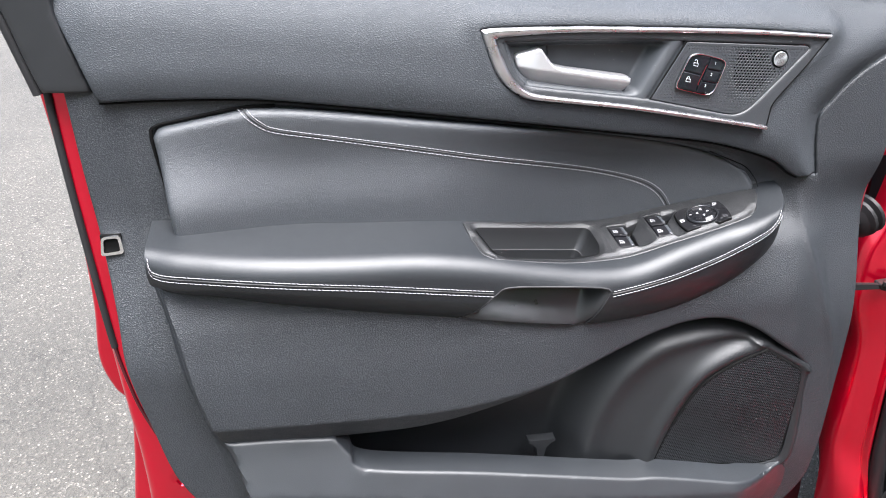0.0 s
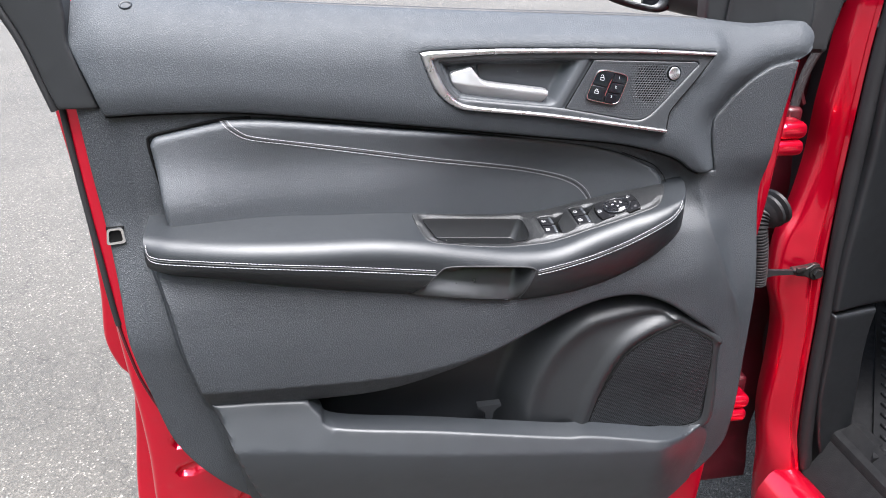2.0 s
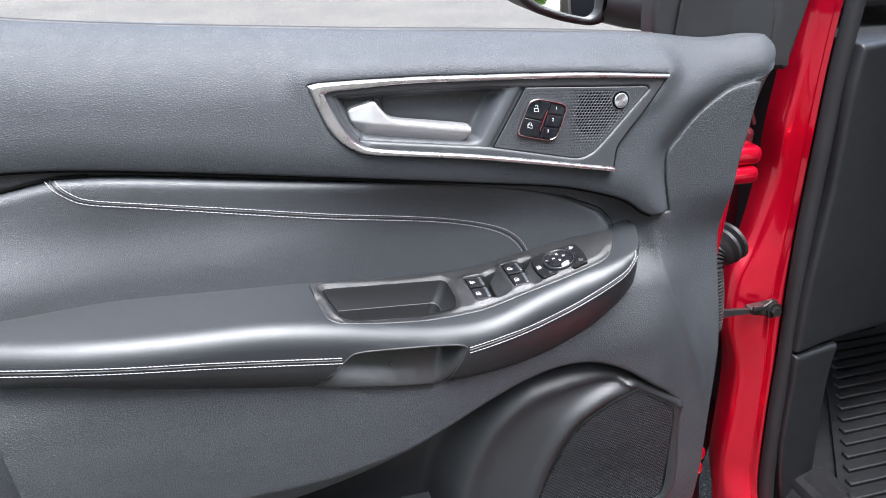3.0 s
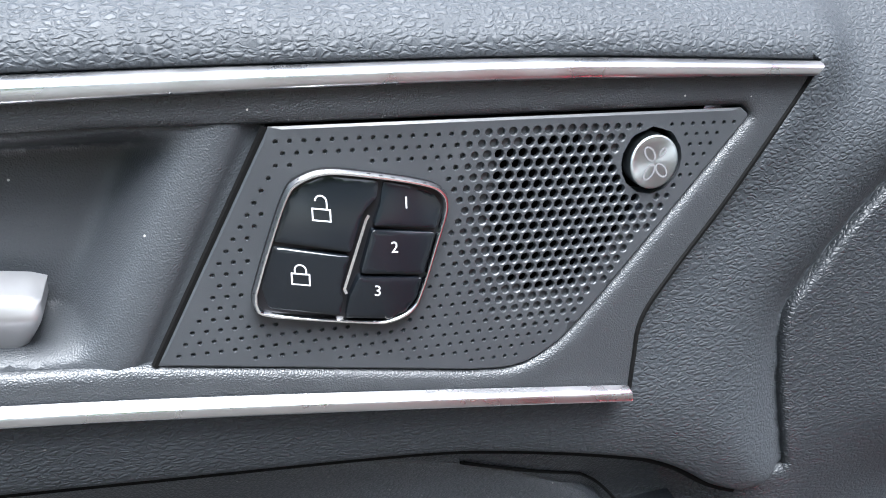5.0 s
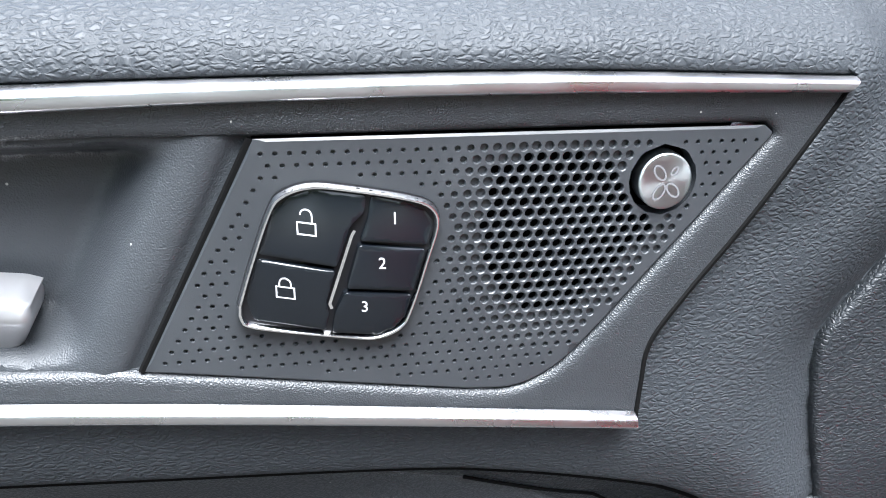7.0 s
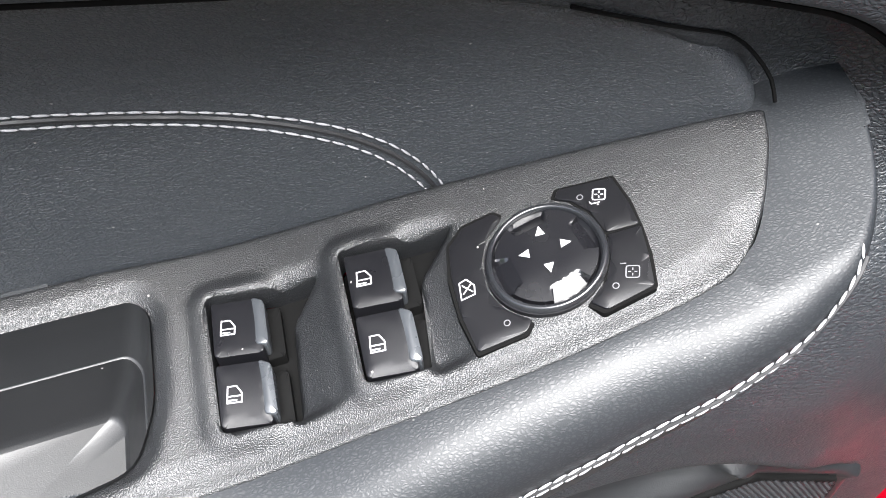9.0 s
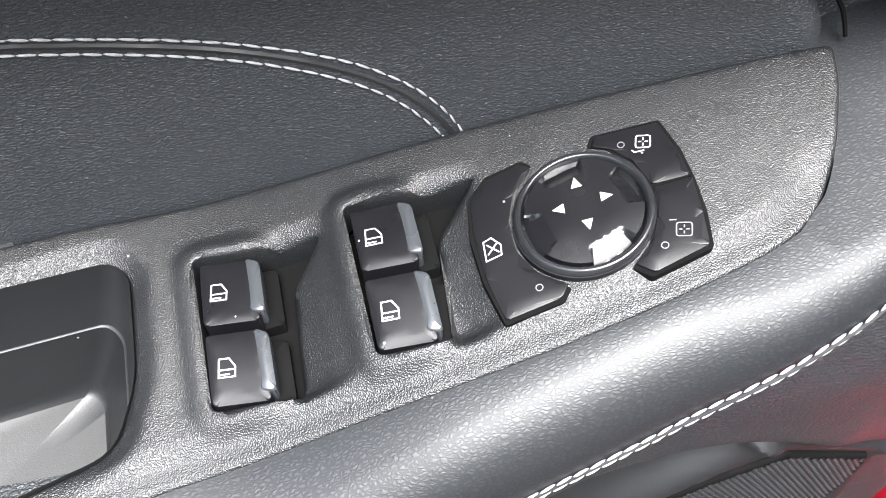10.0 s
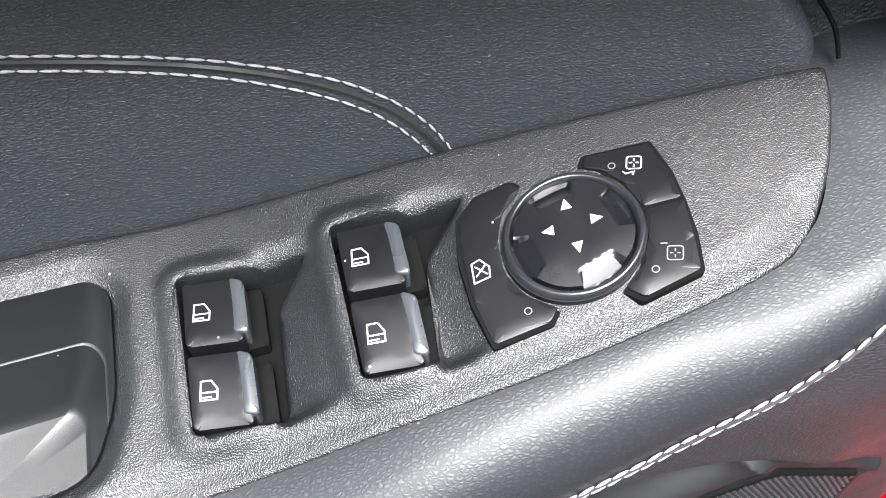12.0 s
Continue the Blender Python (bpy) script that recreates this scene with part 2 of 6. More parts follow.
def sheet(outline, depth, holes=(), step=0.006, edge=0.0, skirt=0.0, to3d=on_door, hole_edge=0.0, hole_skirt=0.0, extra=(), rounds=None):
    """A skin over a flat outline: depth(u, v) tells how far back each point lies; edges roll back over the width edge."""
    bm = bmesh.new()
    runs, cons, pts = [], [], []
    for poly in (outline, *holes):
        k = len(pts)
        pts += [tuple(q) for q in poly]
        cons += [(k + i, k + (i + 1) % len(poly)) for i in range(len(poly))]
    lo, hi = np.min(outline, 0), np.max(outline, 0)
    gu, gv = np.meshgrid(np.arange(lo[0] + step / 2, hi[0], step), np.arange(lo[1] + step / 2, hi[1], step * 0.87))
    gu = gu + (np.arange(gu.shape[0]) % 2)[:, None] * step / 2
    grid = np.stack([gu.ravel(), gv.ravel()], 1)
    d = inside(grid, outline)
    keep = d > max(edge * 1.1, step * 0.35)
    for h in holes:
        keep &= inside(grid, h) < -max(hole_edge * 1.1, step * 0.3)
    more = [grid[keep]]
    if edge:
        more += [inset(outline, edge * f) for f in (0.08, 0.3, 0.6, 1.0)]
    for h in holes:
        if hole_edge:
            p = np.array(h, float)
            t = np.roll(p, -1, 0) - np.roll(p, 1, 0)
            t /= np.maximum(np.hypot(*t.T), 1e-9)[:, None]
            for f in (0.1, 0.4, 1.0):
                q = p - hole_edge * f * np.stack([-t[:, 1], t[:, 0]], 1)
                more.append(q[inside(q, h) < -0.93 * hole_edge * f])
    if len(extra):
        ex = np.array(extra, float)
        ok = inside(ex, outline) > 0.0006
        for h in holes:
            ok &= inside(ex, h) < -0.0006
        more.append(ex[ok])
    for q in more:
        pts += [tuple(a) for a in q]
    vs, _, fs, *_ = delaunay_2d_cdt([Vector(p) for p in pts], cons, [], 0, 1e-6)
    uv = np.array([(v.x, v.y) for v in vs])
    tri = np.array([list(f) for f in fs if len(f) == 3])
    mid = uv[tri].mean(1)
    ok = inside(mid, outline) > 0
    for h in holes:
        ok &= inside(mid, h) < 0
    tri = tri[ok]
    back = np.asarray(depth(uv[:, 0], uv[:, 1]), float) * np.ones(len(uv))
    if edge:
        e = np.clip(1 - inside(uv, outline) / edge, 0, 1)
        back = back + edge * (1 - np.sqrt(np.clip(1 - e * e, 0, 1)))
    if hole_edge:
        for h in holes:
            e = np.clip(1 + inside(uv, h) / hole_edge, 0, 1)
            back = back + hole_edge * (1 - np.sqrt(np.clip(1 - e * e, 0, 1)))
    xyz = to3d(uv[:, 0], uv[:, 1], back)
    used = sorted(set(tri.ravel().tolist()))
    bv = {i: bm.verts.new(xyz[i]) for i in used}
    seen = {}
    for a, b, c in tri.tolist():
        if (uv[b][0] - uv[a][0]) * (uv[c][1] - uv[a][1]) - (uv[b][1] - uv[a][1]) * (uv[c][0] - uv[a][0]) < 0:
            b, c = c, b
        try:
            bm.faces.new((bv[a], bv[b], bv[c]))
        except ValueError:
            continue
        for e in ((a, b), (b, c), (c, a)):
            seen[e] = seen.get(e, 0) + 1
    if skirt or hole_skirt:
        rim = [e for e in seen if (e[1], e[0]) not in seen]
        dist = np.abs(inside(uv[[a for a, _ in rim]], outline)) < 1e-5
        amount = {}
        for (a, b), o in zip(rim, dist):
            for i in (a, b):
                amount[i] = skirt if o else hole_skirt
        ids = list(amount)
        low = to3d(uv[ids][:, 0], uv[ids][:, 1], back[ids] + np.array([amount[i] for i in ids]))
        lv = {i: bm.verts.new(q) for i, q in zip(ids, low)}
        for a, b in rim:
            if amount[a] and amount[b]:
                bm.faces.new((bv[a], lv[a], lv[b], bv[b]))
    return bm


def loft(rows, closed_row=False, cap=False):
    """A skin through rows of 3D points."""
    bm = bmesh.new()
    grid = [[bm.verts.new(p) for p in row] for row in rows]
    for a, b in zip(grid, grid[1:]):
        n = len(a)
        for i in range(n if closed_row else n - 1):
            bm.faces.new((a[i], a[(i + 1) % n], b[(i + 1) % n], b[i]))
    if cap:
        for row in (grid[0], grid[-1]):
            bm.faces.new(row)
    bmesh.ops.recalc_face_normals(bm, faces=bm.faces[:])
    return bm


def tube(points, r, n=10, cap=True):
    """A round bar along 3D points. r: a radius, or one for each point."""
    p = [Vector(q) for q in points]
    rows = []
    for i, q in enumerate(p):
        t = (p[min(i + 1, len(p) - 1)] - p[max(i - 1, 0)]).normalized()
        side = t.cross(Vector((0, 1, 0.2))).normalized()
        up = side.cross(t)
        rr = r[i] if hasattr(r, "__len__") else r
        rows.append([q + rr * (math.cos(a) * side + math.sin(a) * up) for a in np.linspace(0, 2 * math.pi, n, endpoint=False)])
    return loft(rows, True, cap)


def stroke(points, w, to3d, d, closed=False):
    """A flat printed line of width w."""
    p = np.array(points, float)
    bm = bmesh.new()
    k = len(p)
    pairs = []
    for i in range(k):
        a, b, c = p[(i - 1) % k], p[i], p[(i + 1) % k]
        if not closed and i == 0:
            a = b - (c - b)
        if not closed and i == k - 1:
            c = b + (b - a)
        u, v = (b - a) / max(np.linalg.norm(b - a), 1e-9), (c - b) / max(np.linalg.norm(c - b), 1e-9)
        n1, n2 = np.array([-u[1], u[0]]), np.array([-v[1], v[0]])
        m = n1 + n2
        m = m / max(m @ n1, 0.4)
        q = to3d(np.array([b[0] + m[0] * w / 2, b[0] - m[0] * w / 2]), np.array([b[1] + m[1] * w / 2, b[1] - m[1] * w / 2]), np.array([d, d]))
        pairs.append([bm.verts.new(x) for x in q])
    for i in range(k if closed else k - 1):
        a, b = pairs[i], pairs[(i + 1) % k]
        bm.faces.new((a[1], b[1], b[0], a[0]))
    return bm


def block(lo, hi, bevel=0.003, seg=2):
    bm = bmesh.new()
    bmesh.ops.create_cube(bm, size=1)
    for v in bm.verts:
        v.co = Vector(lo[i] + (v.co[i] + 0.5) * (hi[i] - lo[i]) for i in range(3))
    if bevel:
        bmesh.ops.bevel(bm, geom=bm.edges[:], offset=bevel, segments=seg, profile=0.5, affect="EDGES")
    return bm


def merged(*parts):
    out = bmesh.new()
    for b in parts:
        me = bpy.data.meshes.new("tmp")
        b.to_mesh(me)
        out.from_mesh(me)
        b.free()
        bpy.data.meshes.remove(me)
    return out


def nearest(p, poly):
    """The point of an outline nearest to p."""
    a = np.array(poly, float)
    b = np.roll(a, -1, 0)
    t = np.clip(((np.array(p) - a) * (b - a)).sum(1) / np.maximum(((b - a) ** 2).sum(1), 1e-18), 0, 1)
    q = a + t[:, None] * (b - a)
    return q[np.argmin(np.hypot(*(q - np.array(p)).T))]


def ribbon(outer, inner, lift, to3d, n=240, k=13, base=0.0, closed=False, square=4, paired=False):
    """A rounded band between two lines of the same run."""
    def even(line):
        p = np.array(line + line[:1] if closed else line, float)
        run = np.r_[0, np.cumsum(np.hypot(*np.diff(p, axis=0).T))]
        s = np.linspace(0, run[-1], n, endpoint=not closed)
        return np.stack([np.interp(s, run, p[:, 0]), np.interp(s, run, p[:, 1])], 1)
    a, b = (np.array(outer), np.array(inner)) if paired else (even(outer), even(inner))
    n = len(a)
    rows = []
    for j in range(k):
        t = j / (k - 1)
        q = a + t * (b - a)
        rows.append(to3d(q[:, 0], q[:, 1], np.full(n, base - lift * (1 - abs(2 * t - 1) ** square))))
    bm = loft(rows, closed)
    return bm


BASE = {}


def thing(name, at, label, category, group="", kind=""):
    ob = new(name)
    ob.location = at
    ob.empty_display_size = 0.05
    BASE[ob] = Vector(at)
    return tagged(ob, label, category, group, kind)


def part(name, bm, material, parent=None, label="", sharp=38, kind=""):
    """Links a bmesh, drawn in world places, as one mesh under its thing or part."""
    me = bpy.data.meshes.new(name)
    at = BASE.get(parent, Vector((0, 0, 0)))
    bm.transform(Matrix.Translation(-at))
    bm.to_mesh(me)
    bm.free()
    me.polygons.foreach_set("use_smooth", [True] * len(me.polygons))
    me.set_sharp_from_angle(angle=radians(sharp))
    me.materials.append(material)
    ob = new(name, me)
    if parent:
        ob.parent = parent
    BASE[ob] = at
    return tagged(ob, label, kind=kind)


# ---- the door: surfaces ----
def y_bezel(x, z):
    return 0.0048 - 0.0098 * np.asarray(x) + 0.10 * (np.asarray(z) - 1.1)


def on_bezel(u, v, d):
    return np.stack([u, y_bezel(u, v) + d, v], 1)


TOP = ((-0.42, 1.176), (-0.2345, 1.166), (-0.1737, 1.160), (0.0569, 1.1455), (0.3403, 1.1310), (0.3985, 1.1265), (0.4519, 1.1198), (0.4788, 1.1188), (0.5053, 1.1205), (0.526, 1.1216), (0.545, 1.114))
WING = [(0.4205, 0.9452), (0.4121, 0.9835), (0.4105, 1.0091), (0.4191, 1.023), (0.4435, 1.0503), (0.4759, 1.0721), (0.5060, 1.0800)]


def off_wing(x, z):
    """Distance from the wing's lower edge."""
    w = np.array(curve2(WING + [(0.525, 1.0845), (0.5405, 1.0965)], 0.003))
    return np.sqrt(((np.stack([np.ravel(x), np.ravel(z)], 1)[:, None] - w[None]) ** 2).sum(2)).min(1)


def shifted(line, d):
    """An open line moved sideways by d, to its right."""
    p = np.array(line, float)
    t = np.gradient(p, axis=0)
    t /= np.hypot(*t.T)[:, None]
    return [tuple(q) for q in p + d * np.stack([t[:, 1], -t[:, 0]], 1)]


def y_flange(x, z):
    return 0.0145 + 0.06 * (np.asarray(z) - 1.1) + 1.2 * np.clip(np.asarray(z) - 1.06, 0, 1) ** 2


UPPER_LOW = [(-0.3033, 1.0462), (-0.2529, 1.0475), (-0.1684, 1.0456), (-0.0692, 1.0347), (0.0609, 1.0181), (0.1986, 0.9999), (0.2927, 0.9866), (0.3578, 0.9675), (0.385, 0.950), (0.397, 0.9440)]


def y_upper(x, z):
    """A convex roll: undercut along its lower edge, turning over to level at the top."""
    top = along(x, *TOP)
    roll = np.clip(1 - (top - z) / 0.060, 0, 1)
    y = 0.004 + 0.06 * (z - 1.1) + 1.2 * np.clip(z - 1.06, 0, 1) ** 2
    y = y + 0.034 * (1 - np.sqrt(1 - (0.93 * roll) ** 2)) / 0.632
    low = np.interp(x, [p[0] for p in UPPER_LOW], [p[1] for p in UPPER_LOW])
    under = 0.007 * np.clip(1 - (z - low) / 0.034, 0, 1) ** 2
    y = y + np.maximum(under, 0.015 * np.clip(1 - off_wing(x, z) / 0.036, 0, 1) ** 2)
    y = y + 0.010 * smooth(-0.29, -0.34, x)
    near = smooth(0.026, 0.001, -inside(np.stack([np.ravel(x), np.ravel(z)], 1), BEZEL)) * smooth(1.05, 1.08, z)
    return y + near * np.minimum(0, y_bezel(x, z) + 0.0008 - y)


ZT = ((-0.30, 0.926), (-0.1, 0.918), (0.0, 0.9125), (0.04, 0.907), (0.10, 0.895), (0.15, 0.887), (0.19, 0.8858), (0.25, 0.900), (0.31, 0.9142), (0.36, 0.926), (0.40, 0.9355))


def z_plate(x, y):
    return along(x, *ZT) + 0.097 * np.asarray(y)


def on_plate(u, v, d):
    return np.stack([u, v, z_plate(u, v) - d], 1)


def y_insert(x, z):
    low = along(x, (-0.30, -0.012), (-0.247, -0.008), (-0.155, 0.008), (0.0, 0.014), (0.06, 0.024), (0.10, 0.033), (0.15, 0.0415), (0.18, 0.0427), (0.21, 0.0417), (0.2375, 0.0383), (0.2674, 0.0353), (0.2959, 0.032), (0.3229, 0.0283), (0.3483, 0.0245), (0.37, 0.020), (0.40, 0.014))
    t = smooth(0.935, 1.03, z)
    return low * (1 - t) + (0.012 - 0.02 * smooth(0.25, 0.36, x)) * t + 0.004 * np.sin(np.pi * t)


CREASE = ((0.60, -0.214), (0.65, -0.222), (0.7145, -0.2355), (0.7616, -0.2472), (0.7982, -0.2535), (0.832, -0.2596), (0.8718, -0.2702), (0.9265, -0.2775), (0.985, -0.2875), (1.044, -0.2990))
HEM = ((-0.30, 0.723), (-0.235, 0.7212), (-0.198, 0.7201), (-0.1475, 0.7192), (-0.0892, 0.7185), (-0.0363, 0.7186), (0.018, 0.7212), (0.0595, 0.7282), (0.1014, 0.7392), (0.1369, 0.7512), (0.173, 0.7662), (0.21, 0.7809), (0.2475, 0.7925), (0.286, 0.7983), (0.3256, 0.7949), (0.3671, 0.7774), (0.4106, 0.747), (0.4377, 0.7264))
FOLD = ((0.50, 0.50), (0.66, 0.490), (0.745, 0.4734), (0.815, 0.4442), (0.871, 0.4208), (0.938, 0.4016), (1.10, 0.39))


def y_main(x, z):
    """The bulged middle of the lower trim."""
    y = along(z, (0.40, -0.040), (0.69, -0.056), (0.75, -0.055), (0.80, -0.051), (0.84, -0.043), (0.87, -0.028), (0.90, -0.010), (0.945, 0.014))
    r = smooth(0.10, 0.38, x)
    return y * (1 - r) + (-0.030 - 0.002 * smooth(0.8, 0.7, z) + 0.034 * smooth(0.80, 0.94, z)) * r


def y_lower(x, z):
    x, z = np.asarray(x, float), np.asarray(z, float)
    head = 0.016 - 0.011 * smooth(0.385, 0.43, x)
    flange = head - (head + 0.023) * smooth(0.94, 0.76, z) + 0.012 * smooth(0.60, 0.45, z)
    main = y_main(x, z) + 0.020 * smooth(0.62, 0.50, z)
    main = main + 0.60 * np.clip(along(x, *HEM) - 0.002 - z, 0, 0.045) * smooth(0.22, 0.02, x)
    w = smooth(-0.012, 0.003, x - along(z, *CREASE)) * smooth(0.56, 0.60, z) * smooth(0.905, 0.868, z) * smooth(0.46, 0.40, x)
    y = flange * (1 - w) + main * w
    y = y + 0.010 * np.exp(-((x - 0.362) / 0.03) ** 2 - ((z - 0.935) / 0.03) ** 2)
    y = y + 0.17 * np.clip(x - along(z, *FOLD), 0, 1) + 0.15 * np.clip(-0.285 - x, 0, 1)
    y = y - 0.0019 * np.exp(-((x - along(z, *FOLD)) / 0.006) ** 2) * smooth(0.66, 0.76, z) * smooth(0.945, 0.90, z)
    w = smooth(0.388, 0.415, x) * smooth(0.90, 0.97, z)
    return y * (1 - w) + y_flange(x, z) * w


def y_lip(x, z):
    """The pocket's front lip: a band that leans out, and a front that falls back."""
    band = along(x, (-0.30, 0.640), (-0.2112, 0.634), (0.0555, 0.594), (0.2119, 0.575), (0.3768, 0.559), (0.47, 0.556))
    y = -0.066 + 0.46 * np.clip(z - band, 0, 1) + 0.024 * smooth(0, 0.16, band - z)
    side = smooth(-0.236, -0.222, x - 0.28 * (0.70 - z)) * smooth(0.470, 0.36, x)
    flat = y_lower(x, z) - 0.0025
    return flat + (y - flat) * side


# ---- outlines on the door ----
UPPER = loop(UPPER_LOW, [(0.397, 0.944), shifted(WING, 0.0025)[0]],
             shifted(WING, 0.0025),
             [shifted(WING, 0.0025)[-1], (0.522, 1.0815), (0.5370, 1.0905), (0.5430, 1.1010), (0.5432, 1.1110), (0.5395, 1.1180), (0.5290, 1.1214), (0.5053, 1.1205), (0.4788, 1.1188), (0.4519, 1.1198), (0.3985, 1.1265), (0.3403, 1.1310), (0.0569, 1.1455), (-0.1737, 1.160), (-0.2345, 1.166), (-0.310, 1.1705)],
             [(-0.310, 1.1705), (-0.3285, 1.160), (-0.3348, 1.1491), (-0.3353, 1.1406), (-0.3261, 1.1144), (-0.3126, 1.0782), (-0.3033, 1.0462)])
BEZEL = loop([(0.041, 1.1055), (0.0581, 1.1075), (0.1312, 1.1083), (0.20, 1.1067), (0.2546, 1.1051), (0.319, 1.1025), (0.3956, 1.0968)],
             [(0.3956, 1.0968), (0.3715, 1.0634), (0.3532, 1.0416), (0.344, 1.0285), (0.3420, 1.016), (0.3405, 1.0032)],
             [(0.3405, 1.0032), (0.2472, 1.0191), (0.1848, 1.0290), (0.092, 1.0402), (0.0797, 1.0453), (0.066, 1.0549), (0.0558, 1.0673), (0.041, 1.1055)], step=0.003)
PERFORATED = loop([(0.2452, 1.0917), (0.3722, 1.0857)], [(0.3722, 1.0857), (0.3745, 1.0838), (0.3741, 1.0825)],
                  [(0.3741, 1.0825), (0.3441, 1.051), (0.3239, 1.0303), (0.3143, 1.0232), (0.3047, 1.0203), (0.2921, 1.0215)],
                  [(0.2921, 1.0215), (0.2136, 1.0375)], [(0.2136, 1.0375), (0.2452, 1.0917)], step=0.003)
RECESS = loop([(0.0640, 1.0940), (0.1246, 1.0955), (0.1997, 1.0945), (0.2425, 1.0915)], [(0.2425, 1.0915), (0.2120, 1.0375)],
              [(0.2120, 1.0375), (0.1969, 1.0395), (0.0955, 1.0520), (0.0850, 1.0560), (0.0740, 1.0690), (0.0640, 1.0940)], step=0.003)
INSERT = loop([(-0.2616, 1.0113), (-0.2563, 1.019), (-0.2386, 1.0235), (-0.1853, 1.0337), (-0.1697, 1.0357), (-0.1199, 1.0332), (-0.0047, 1.0192), (0.1302, 1.0026), (0.2369, 0.9859), (0.2966, 0.9708), (0.3358, 0.9541), (0.3560, 0.9334), (0.360, 0.912)],
              [(0.360, 0.912), (0.33, 0.890), (0.19, 0.868), (-0.05, 0.890), (-0.25, 0.900)],
              [(-0.25, 0.900), (-0.2558, 0.9637), (-0.2616, 1.0113)])
BEHIND = loop([(-0.2616, 1.0113), (-0.2563, 1.019), (-0.2386, 1.0235), (-0.1853, 1.0337), (-0.1697, 1.0357), (-0.1199, 1.0332), (-0.0047, 1.0192), (0.1302, 1.0026), (0.2369, 0.9859), (0.2966, 0.9708), (0.3300, 0.9530), (0.3490, 0.9324), (0.352, 0.910)],
              [(0.352, 0.910), (0.33, 0.880), (0.25, 0.842), (0.15, 0.836), (0.0, 0.858), (-0.15, 0.886), (-0.25, 0.903)],
              [(-0.25, 0.903), (-0.2558, 0.9637), (-0.2616, 1.0113)])
STITCH_A = [(-0.1839, 1.0363), (-0.1690, 1.0225), (-0.1522, 1.0140), (-0.1069, 1.0055), (-0.0113, 0.9873), (0.0739, 0.9695), (0.1406, 0.9550), (0.1775, 0.9475), (0.2159, 0.9378), (0.2356, 0.9308), (0.2490, 0.9224), (0.2585, 0.9118), (0.2645, 0.9020)]
STITCH_B = [(-0.1760, 1.0363), (-0.1630, 1.0243), (-0.1458, 1.0170), (-0.0769, 1.0045), (-0.0102, 0.9924), (0.0745, 0.9743), (0.1408, 0.9600), (0.1757, 0.9525), (0.2178, 0.9425), (0.2390, 0.9354), (0.2528, 0.9267), (0.2622, 0.9165), (0.2695, 0.9030)]
TRIM = loop([(-0.3349, 1.056), (-0.3312, 0.9745), (-0.3262, 0.9112), (-0.3189, 0.836), (-0.3153, 0.7719), (-0.3012, 0.7029), (-0.2825, 0.6287), (-0.2455, 0.5669), (-0.197, 0.5155), (-0.1439, 0.4878), (-0.0151, 0.450), (0.2091, 0.4244), (0.3352, 0.4243), (0.4084, 0.4303), (0.46, 0.4576), (0.4931, 0.5088), (0.4985, 0.5617), (0.4975, 0.6817), (0.4975, 0.7916), (0.4958, 0.9007), (0.4991, 0.9781), (0.507, 1.0291), (0.5150, 1.0782)],
            [(0.5150, 1.0782), (0.5060, 1.0797)], shifted(WING, 0.0004)[::-1], [shifted(WING, 0.0004)[0], (0.398, 0.9437)], [(0.398, 0.9437), (0.388, 0.960), (0.36, 0.985)],
            [(0.36, 0.985), (0.20, 1.010), (-0.07, 1.046), (-0.25, 1.056), (-0.3349, 1.056)])
POCKET = loop([(-0.1180, 0.6650), (-0.1155, 0.6785)], [(-0.1155, 0.6785), (-0.0582, 0.6795), (-0.0218, 0.6830), (0.018, 0.6935), (0.0595, 0.7105), (0.1014, 0.7290), (0.1369, 0.7445), (0.173, 0.7610), (0.21, 0.7765), (0.2475, 0.7885), (0.286, 0.7945), (0.3256, 0.7910), (0.3671, 0.7735), (0.4106, 0.743), (0.4340, 0.7245), (0.4480, 0.7020), (0.4510, 0.6362), (0.4507, 0.5819), (0.4384, 0.5560), (0.4083, 0.5490), (0.2203, 0.5700), (0.0603, 0.5950), (-0.0755, 0.6200), (-0.1100, 0.6300)], [(-0.1100, 0.6300), (-0.1180, 0.6650)])
LIP = loop([(-0.2290, 0.6895), (-0.1700, 0.6865), (-0.1120, 0.6810)], [(-0.1120, 0.6810), (-0.0967, 0.6625), (-0.0755, 0.6445), (0.0603, 0.6215), (0.2203, 0.5943), (0.2750, 0.5880), (0.4083, 0.5634), (0.4330, 0.5632), (0.4480, 0.5655)],
           [(0.4480, 0.5655), (0.4620, 0.545), (0.4650, 0.515), (0.4590, 0.480), (0.4500, 0.4490)], [(0.4500, 0.4490), (0.4088, 0.4289), (0.3352, 0.4228), (0.2091, 0.4229), (-0.0151, 0.4485), (-0.1445, 0.4863), (-0.1980, 0.5142)],
           [(-0.1980, 0.5142), (-0.208, 0.58), (-0.2180, 0.637), (-0.2290, 0.6895)])
GRILLE = loop([(0.2716, 0.5824), (0.2882, 0.6436), (0.3143, 0.6966), (0.3506, 0.7248), (0.3905, 0.7417)], [(0.3905, 0.7417), (0.4359, 0.7126)],
              [(0.4359, 0.7126), (0.4442, 0.6981), (0.4470, 0.6168), (0.4460, 0.577), (0.4360, 0.5652), (0.408, 0.5604)], [(0.408, 0.5604), (0.2716, 0.5824)])
